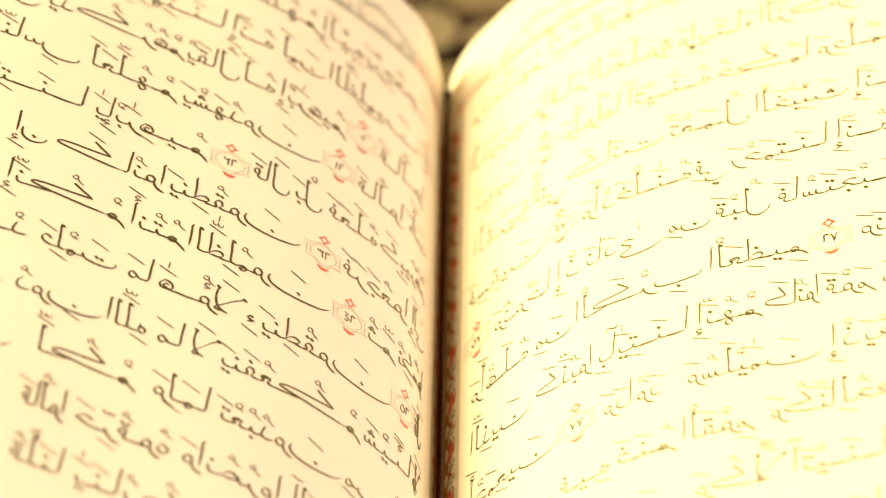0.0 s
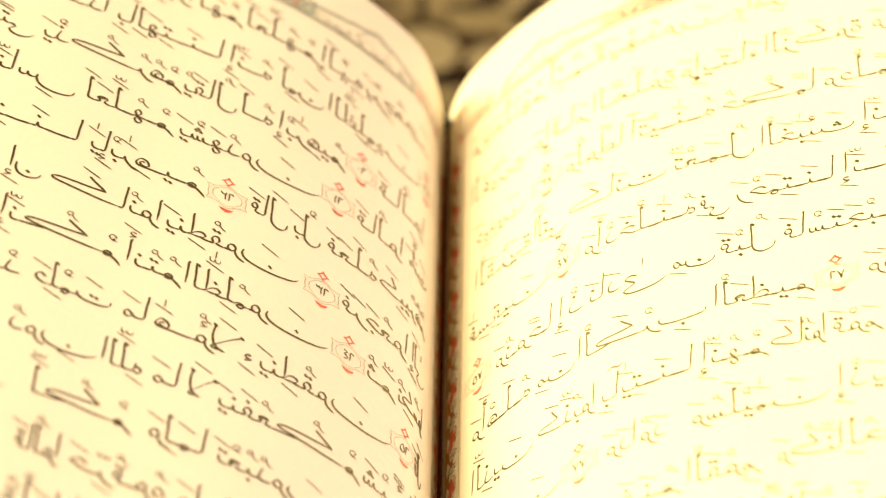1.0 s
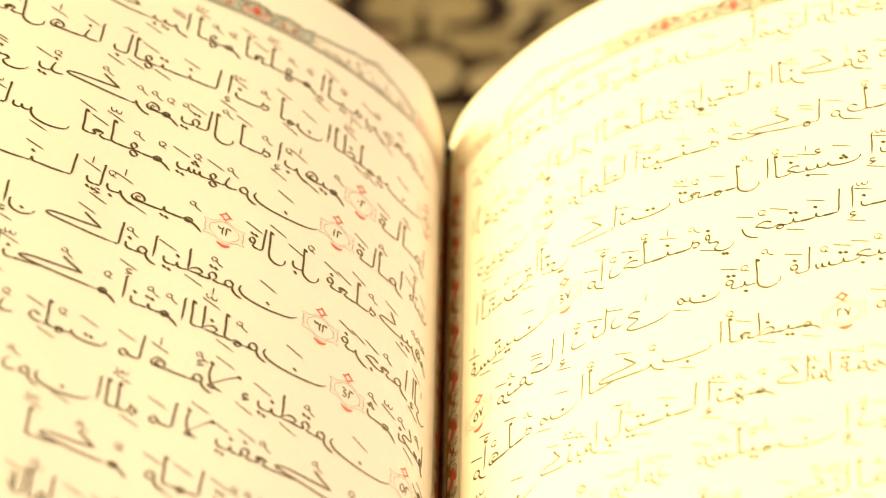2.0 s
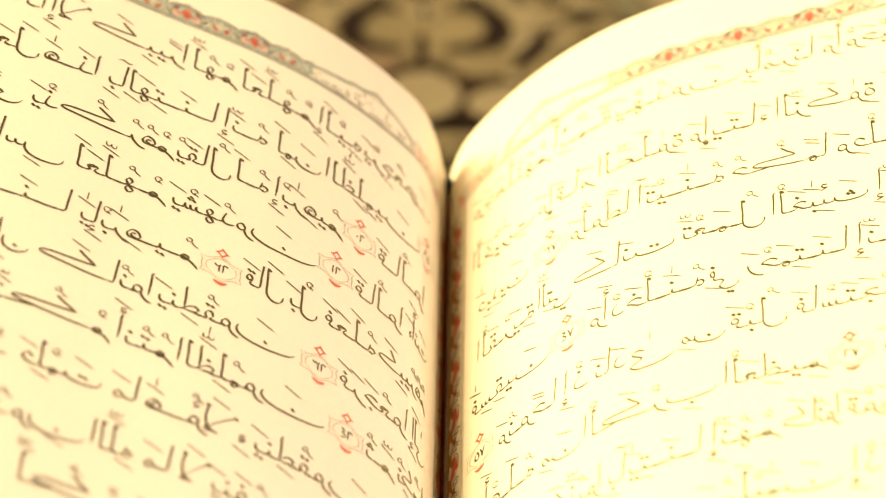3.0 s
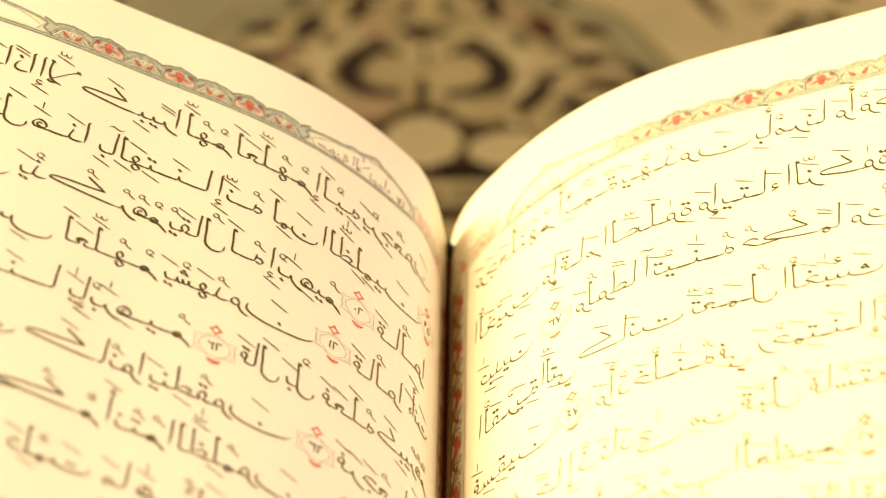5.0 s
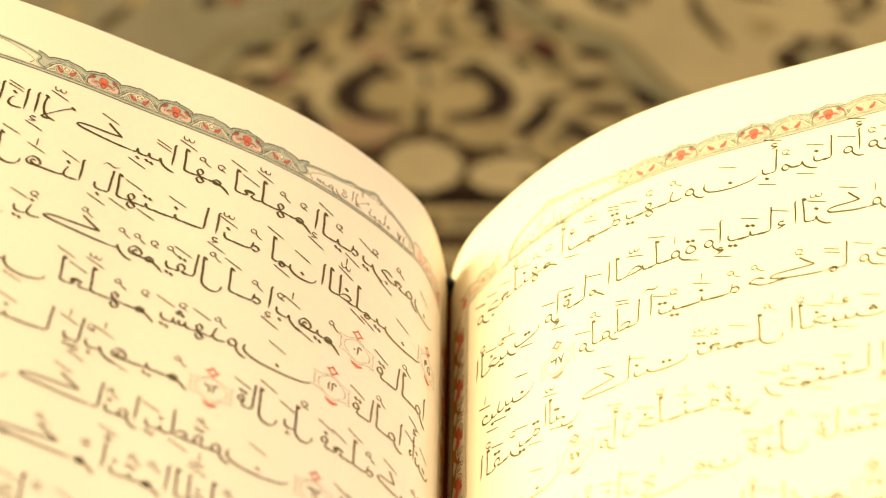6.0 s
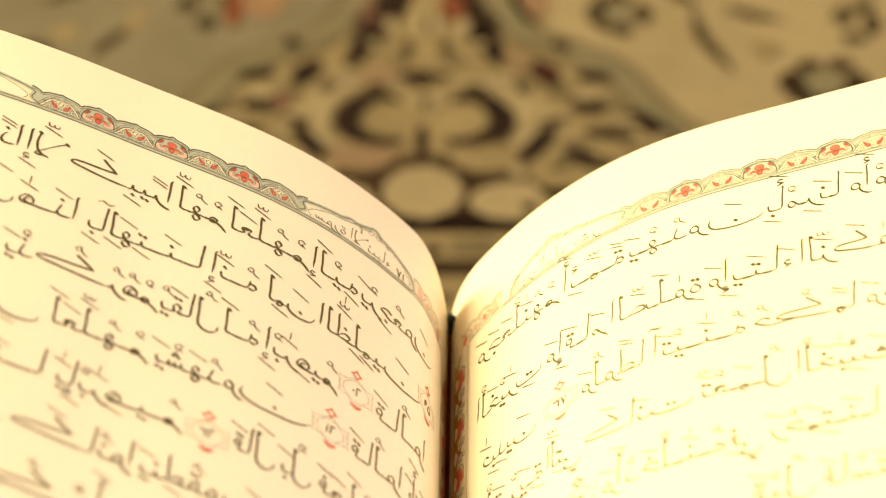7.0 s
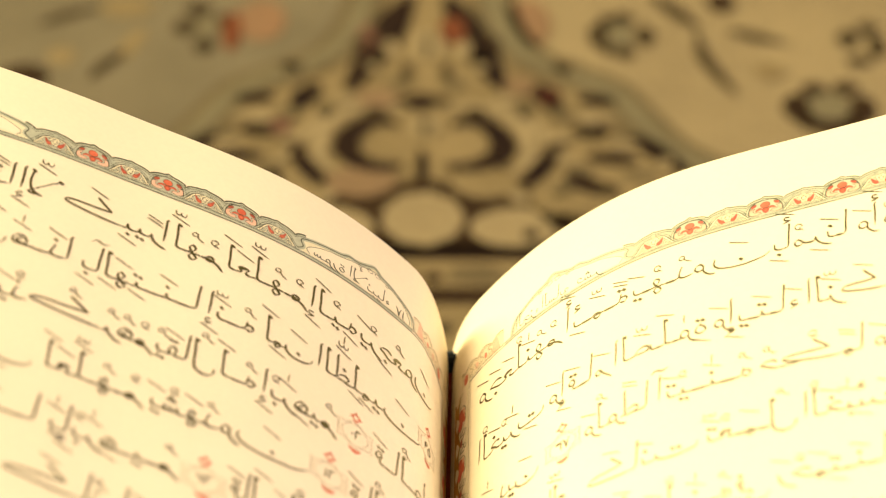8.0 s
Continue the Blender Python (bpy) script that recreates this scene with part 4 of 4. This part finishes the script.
W.blob("orange_bud", 4.2, 195.2, 2.3, 4.2, RUST, 3, 0, 0, 0.10, False)
W.blob("rust_bud", -10.3, 192.6, 1.7, 4.2, ROSE, 3, 0, 0, 0.10, False)
W.blob("dark_leaf", 20.1, 175.4, 2.2, 4.3, DARK, 2, 25, 0, 0.10, True)
W.blob("dark_leaf", 28.5, 174.5, 3.3, 1.6, DARK, 2, -4, 0, 0.10, True)
W.blob("dark_leaf", 27.3, 165.6, 3.1, 2.1, DARK, 2, -4, 0, 0.10, True)
W.blob("dark_leaf", 30.6, 157.8, 4.4, 1.6, DARK, 2, -6, 0, 0.10, True)
W.blob("dark_leaf", 18.9, 154.6, 1.7, 5.6, DARK, 2, -28, 0, 0.10, True)
W.blob("dark_leaf", 26.6, 150.5, 4.4, 2.0, DARK, 2, -32, 0, 0.10, True)
W.blob("dark_leaf", 38.5, 159.3, 2.0, 6.8, DARK, 2, 38, 0, 0.10, True)
W.blob("dark_leaf", 23.7, 139.7, 4.0, 2.4, UMBER, 2, -20, 0, 0.10, True)
W.vine("tendril", [(14.3, 172.8), (18.5, 167.1), (21.7, 159.9), (24.8, 155.2)], 2.1, FIELD, 2, True, True)
W.blob("flower_petal", 29.1, 194.3, 1.7, 3.9, OLIVE, 1, 0, 0, 0.10, False)
W.blob("flower_petal", 37.2, 194.3, 1.6, 3.2, OLIVE, 1, 0, 0, 0.10, False)
W.blob("flower_petal", 33.6, 189.0, 1.7, 1.9, OLIVE, 1, 0, 0, 0.10, False)
W.blob("flower_petal", 33.3, 199.5, 2.1, 2.0, OLIVE, 1, 0, 0, 0.10, False)
W.blob("flower_petal", 30.6, 198.8, 1.3, 1.8, OLIVE, 1, 0, 0, 0.10, False)
W.blob("flower_petal", 30.7, 190.0, 1.3, 1.6, OLIVE, 1, 0, 0, 0.10, False)
W.blob("flower_heart", 32.9, 194.2, 2.1, 3.5, GREY, 2, 0, 0, 0.10, False)
W.blob("flower_petal", 61.9, 173.1, 2.5, 4.0, UMBER, 1, 0, 0, 0.10, False)
W.blob("flower_petal", 72.7, 172.8, 2.3, 4.0, UMBER, 1, 0, 0, 0.10, False)
W.blob("flower_petal", 67.0, 167.3, 3.4, 2.0, UMBER, 1, 0, 0, 0.10, False)
W.blob("flower_petal", 64.9, 178.5, 2.3, 2.0, UMBER, 1, 0, 0, 0.10, False)
W.blob("flower_petal", 70.2, 178.9, 2.3, 2.0, UMBER, 1, 0, 0, 0.10, False)
W.blob("flower_petal", 63.4, 169.0, 1.9, 2.0, UMBER, 1, 0, 0, 0.10, False)
W.blob("flower_petal", 70.6, 168.6, 1.9, 2.0, UMBER, 1, 0, 0, 0.10, False)
W.blob("flower_heart", 67.2, 173.2, 3.4, 4.0, GREY, 2, 0, 0, 0.10, False)
W.blob("flower_petal", 71.8, 194.0, 1.9, 2.8, OLIVE, 1, 0, 0, 0.10, False)
W.blob("flower_petal", 76.6, 191.5, 1.7, 3.5, OLIVE, 1, 0, 0, 0.10, False)
W.blob("flower_petal", 73.2, 187.1, 2.3, 1.7, OLIVE, 1, 0, 0, 0.10, False)
W.blob("flower_petal", 75.4, 197.3, 2.1, 1.8, OLIVE, 1, 0, 0, 0.10, False)
W.vine("branch", [(38.4, 207.8), (42.6, 202.1), (46.4, 196.9)], 3.2, OLIVE, 1, False, True)
W.vine("branch", [(46.0, 195.4), (46.9, 188.5), (48.9, 183.0), (52.0, 176.7)], 2.6, OLIVE, 1, False, True)
W.vine("branch", [(51.4, 196.4), (55.4, 194.5), (61.2, 192.2)], 2.6, OLIVE, 1, False, True)
W.blob("branch_leaf", 50.6, 205.1, 2.5, 3.2, UMBER, 1, 0, 0, 0.10, False)
W.blob("branch_leaf", 57.9, 183.8, 2.6, 2.7, TAN, 1, 0, 0, 0.10, False)
W.blob("flower_petal", -41.6, 196.0, 2.3, 2.5, OLIVE, 1, 0, 0, 0.10, False)
W.blob("flower_petal", -38.0, 190.1, 1.9, 2.4, OLIVE, 1, 0, 0, 0.10, False)
W.blob("flower_petal", -39.7, 201.7, 2.3, 2.5, OLIVE, 1, 0, 0, 0.10, False)
W.blob("flower_petal", -35.3, 197.9, 1.3, 2.5, OLIVE, 1, 0, 0, 0.10, False)
W.blob("flower_heart", -37.9, 195.7, 1.9, 3.2, GREY, 2, 0, 0, 0.10, False)
W.blob("rust_petal", -33.6, 194.7, 1.6, 6.0, RUST, 2, 0, 0, 0.10, False)
W.blob("bloom", -28.8, 198.3, 4.3, 6.4, PEACH, 1, 0, 0, 0.10, False)
W.blob("bloom", 16.8, 197.7, 4.2, 7.8, PEACH, 1, 0, 0, 0.10, False)
W.vine("branch", [(-56.7, 179.9), (-54.5, 184.0), (-51.3, 188.5)], 2.6, OLIVE, 1, False, True)
W.vine("branch", [(-66.7, 196.4), (-62.7, 199.3), (-56.6, 202.2)], 2.8, OLIVE, 1, False, True)
W.blob("branch_leaf", -62.1, 186.7, 2.5, 2.8, TAN, 1, 0, 0, 0.10, False)
W.blob("branch_leaf", -67.5, 180.9, 4.2, 3.4, UMBER, 1, -20, 0, 0.10, False)
W.blob("branch_leaf", -50.5, 190.6, 1.7, 5.2, TAN, 1, -20, 0, 0.10, False)
W.blob("branch_leaf", -52.2, 202.1, 4.7, 3.2, TAN, 1, 0, 0, 0.10, False)
# paler vines and dim patches between the dark shapes
W.vine("pale_vine", [(2.2, 171.0), (8.0, 172.6), (14.2, 169.6), (17.2, 163.0), (16.8, 156.5), (14.0, 153.4)], 3.0, FIELD, 2)
for x, y, rx, ry in ((4.5, 179.2, 2.2, 1.6), (16.6, 171.5, 1.5, 2.6), (22.6, 170.2, 2.0, 2.4), (25.2, 154.6, 2.4, 1.5), (33.2, 165.2, 2.4, 1.8), (9.2, 186.6, 1.4, 2.8), (22.4, 149.0, 1.6, 2.0), (35.0, 153.4, 3.0, 1.3)):
    W.blob("dim_patch", x, y, rx, ry, TAUPE, 2)
for x, y, rx, ry in ((0.9, 166.6, 1.6, 3.0), (13.2, 174.4, 2.0, 1.4), (22.0, 163.2, 2.0, 1.5), (29.4, 169.6, 2.5, 1.2), (1.2, 191.0, 1.8, 4.2), (6.2, 189.4, 1.3, 2.6), (32.5, 161.4, 2.6, 1.0)):
    W.blob("pale_petal", x, y, rx, ry, FIELD, 3)
# small broken sprigs woven into the medallion's ground
SPRIG = random.Random(31)
for k in range(26):
    x, y = SPRIG.uniform(3, 44), SPRIG.uniform(136, 196)
    if x > 10 + (213 - y) * 0.62 - 4 or (x < 15 and y < 158):
        continue
    W.blob("sprig", x, y, SPRIG.uniform(1.0, 2.2), SPRIG.uniform(0.9, 1.9), SPRIG.choice((UMBER, OLIVE, FIELD, ROSE, FIELD)), 4, SPRIG.uniform(-60, 60))
# border stripes below the medallion
for y0, y1, mat, name in ((130.0, 134.6, DARK, "dark_stripe"), (123.0, 130.0, TAN, "tan_stripe"), (118.6, 123.0, UMBER, "dark_stripe"), (104, 118.6, TAN, "tan_stripe")):
    W.patch(name, [(-90, y0), (90, y0), (90, y1), (-90, y1)], mat, 1)
for k in range(-6, 7):
    W.blob("stripe_flower", k * 14.0 + 9, 126.2, 4.6, 2.3, TAUPE, 2, 0, 5, 0.1, False)
    W.blob("stripe_leaf", k * 14.0 + 2, 125.4, 1.6, 1.2, UMBER, 2, 20, 0, 0, False)
for k in range(-12, 13):
    W.blob("stripe_dot", k * 7.0 + 3, 112.5, 2.4, 1.5, OLIVE, 2, 0, 0, 0, False)
# ---------------------------------------------------------------- book and its stand
book = empty("open_book", "open book with cream pages of mirrored Arabic script", "book")
build_page(-1, book)
build_page(1, book)
box("spine_lining", (-0.0022, -0.1495, -0.0200), (0.0, 0.0098, -0.0118), GLUE, book, "dark red-brown cloth in the gutter")
box("spine", (-0.006, -0.153, -0.0235), (0.004, 0.0125, -0.0200), COVER, book, "dark cloth spine", 0.001)

box("headband", (-0.0019, 0.0094, -0.0200), (-0.0004, 0.0106, -0.0092), NAVY, book, "navy cloth headband", 0.0003)
stand = empty("book_stand", "brown wooden folding book stand under the book", "book stand")


def stand_panel(sg):
    bm = bmesh.new()
    ang = math.atan(0.55)
    for y0, y1 in ((-0.12, -0.03),):
        v = []
        for yy in (y0, y1):
            for d, w in ((-0.10, -0.004), (0.10, -0.004), (0.10, 0.004), (-0.10, 0.004)):
                x, z = d * math.cos(ang) - w * math.sin(ang), d * math.sin(ang) + w * math.cos(ang)
                v.append(bm.verts.new((sg * x, yy, z)))
        for f in ((0, 1, 2, 3), (7, 6, 5, 4), (0, 4, 5, 1), (1, 5, 6, 2), (2, 6, 7, 3), (3, 7, 4, 0)):
            bm.faces.new([v[i] for i in f])
    bmesh.ops.recalc_face_normals(bm, faces=bm.faces[:])
    bmesh.ops.bevel(bm, geom=bm.edges[:], offset=0.001, segments=2, affect="EDGES")
    me = bpy.data.meshes.new("panel")
    bm.to_mesh(me)
    bm.free()
    me.materials.append(WOOD)
    ob = new("panel", me)
    ob.parent = stand
    return ob


for sg in (-1, 1):
    stand_panel(sg).location = (0, 0, FLOOR + 0.0525)
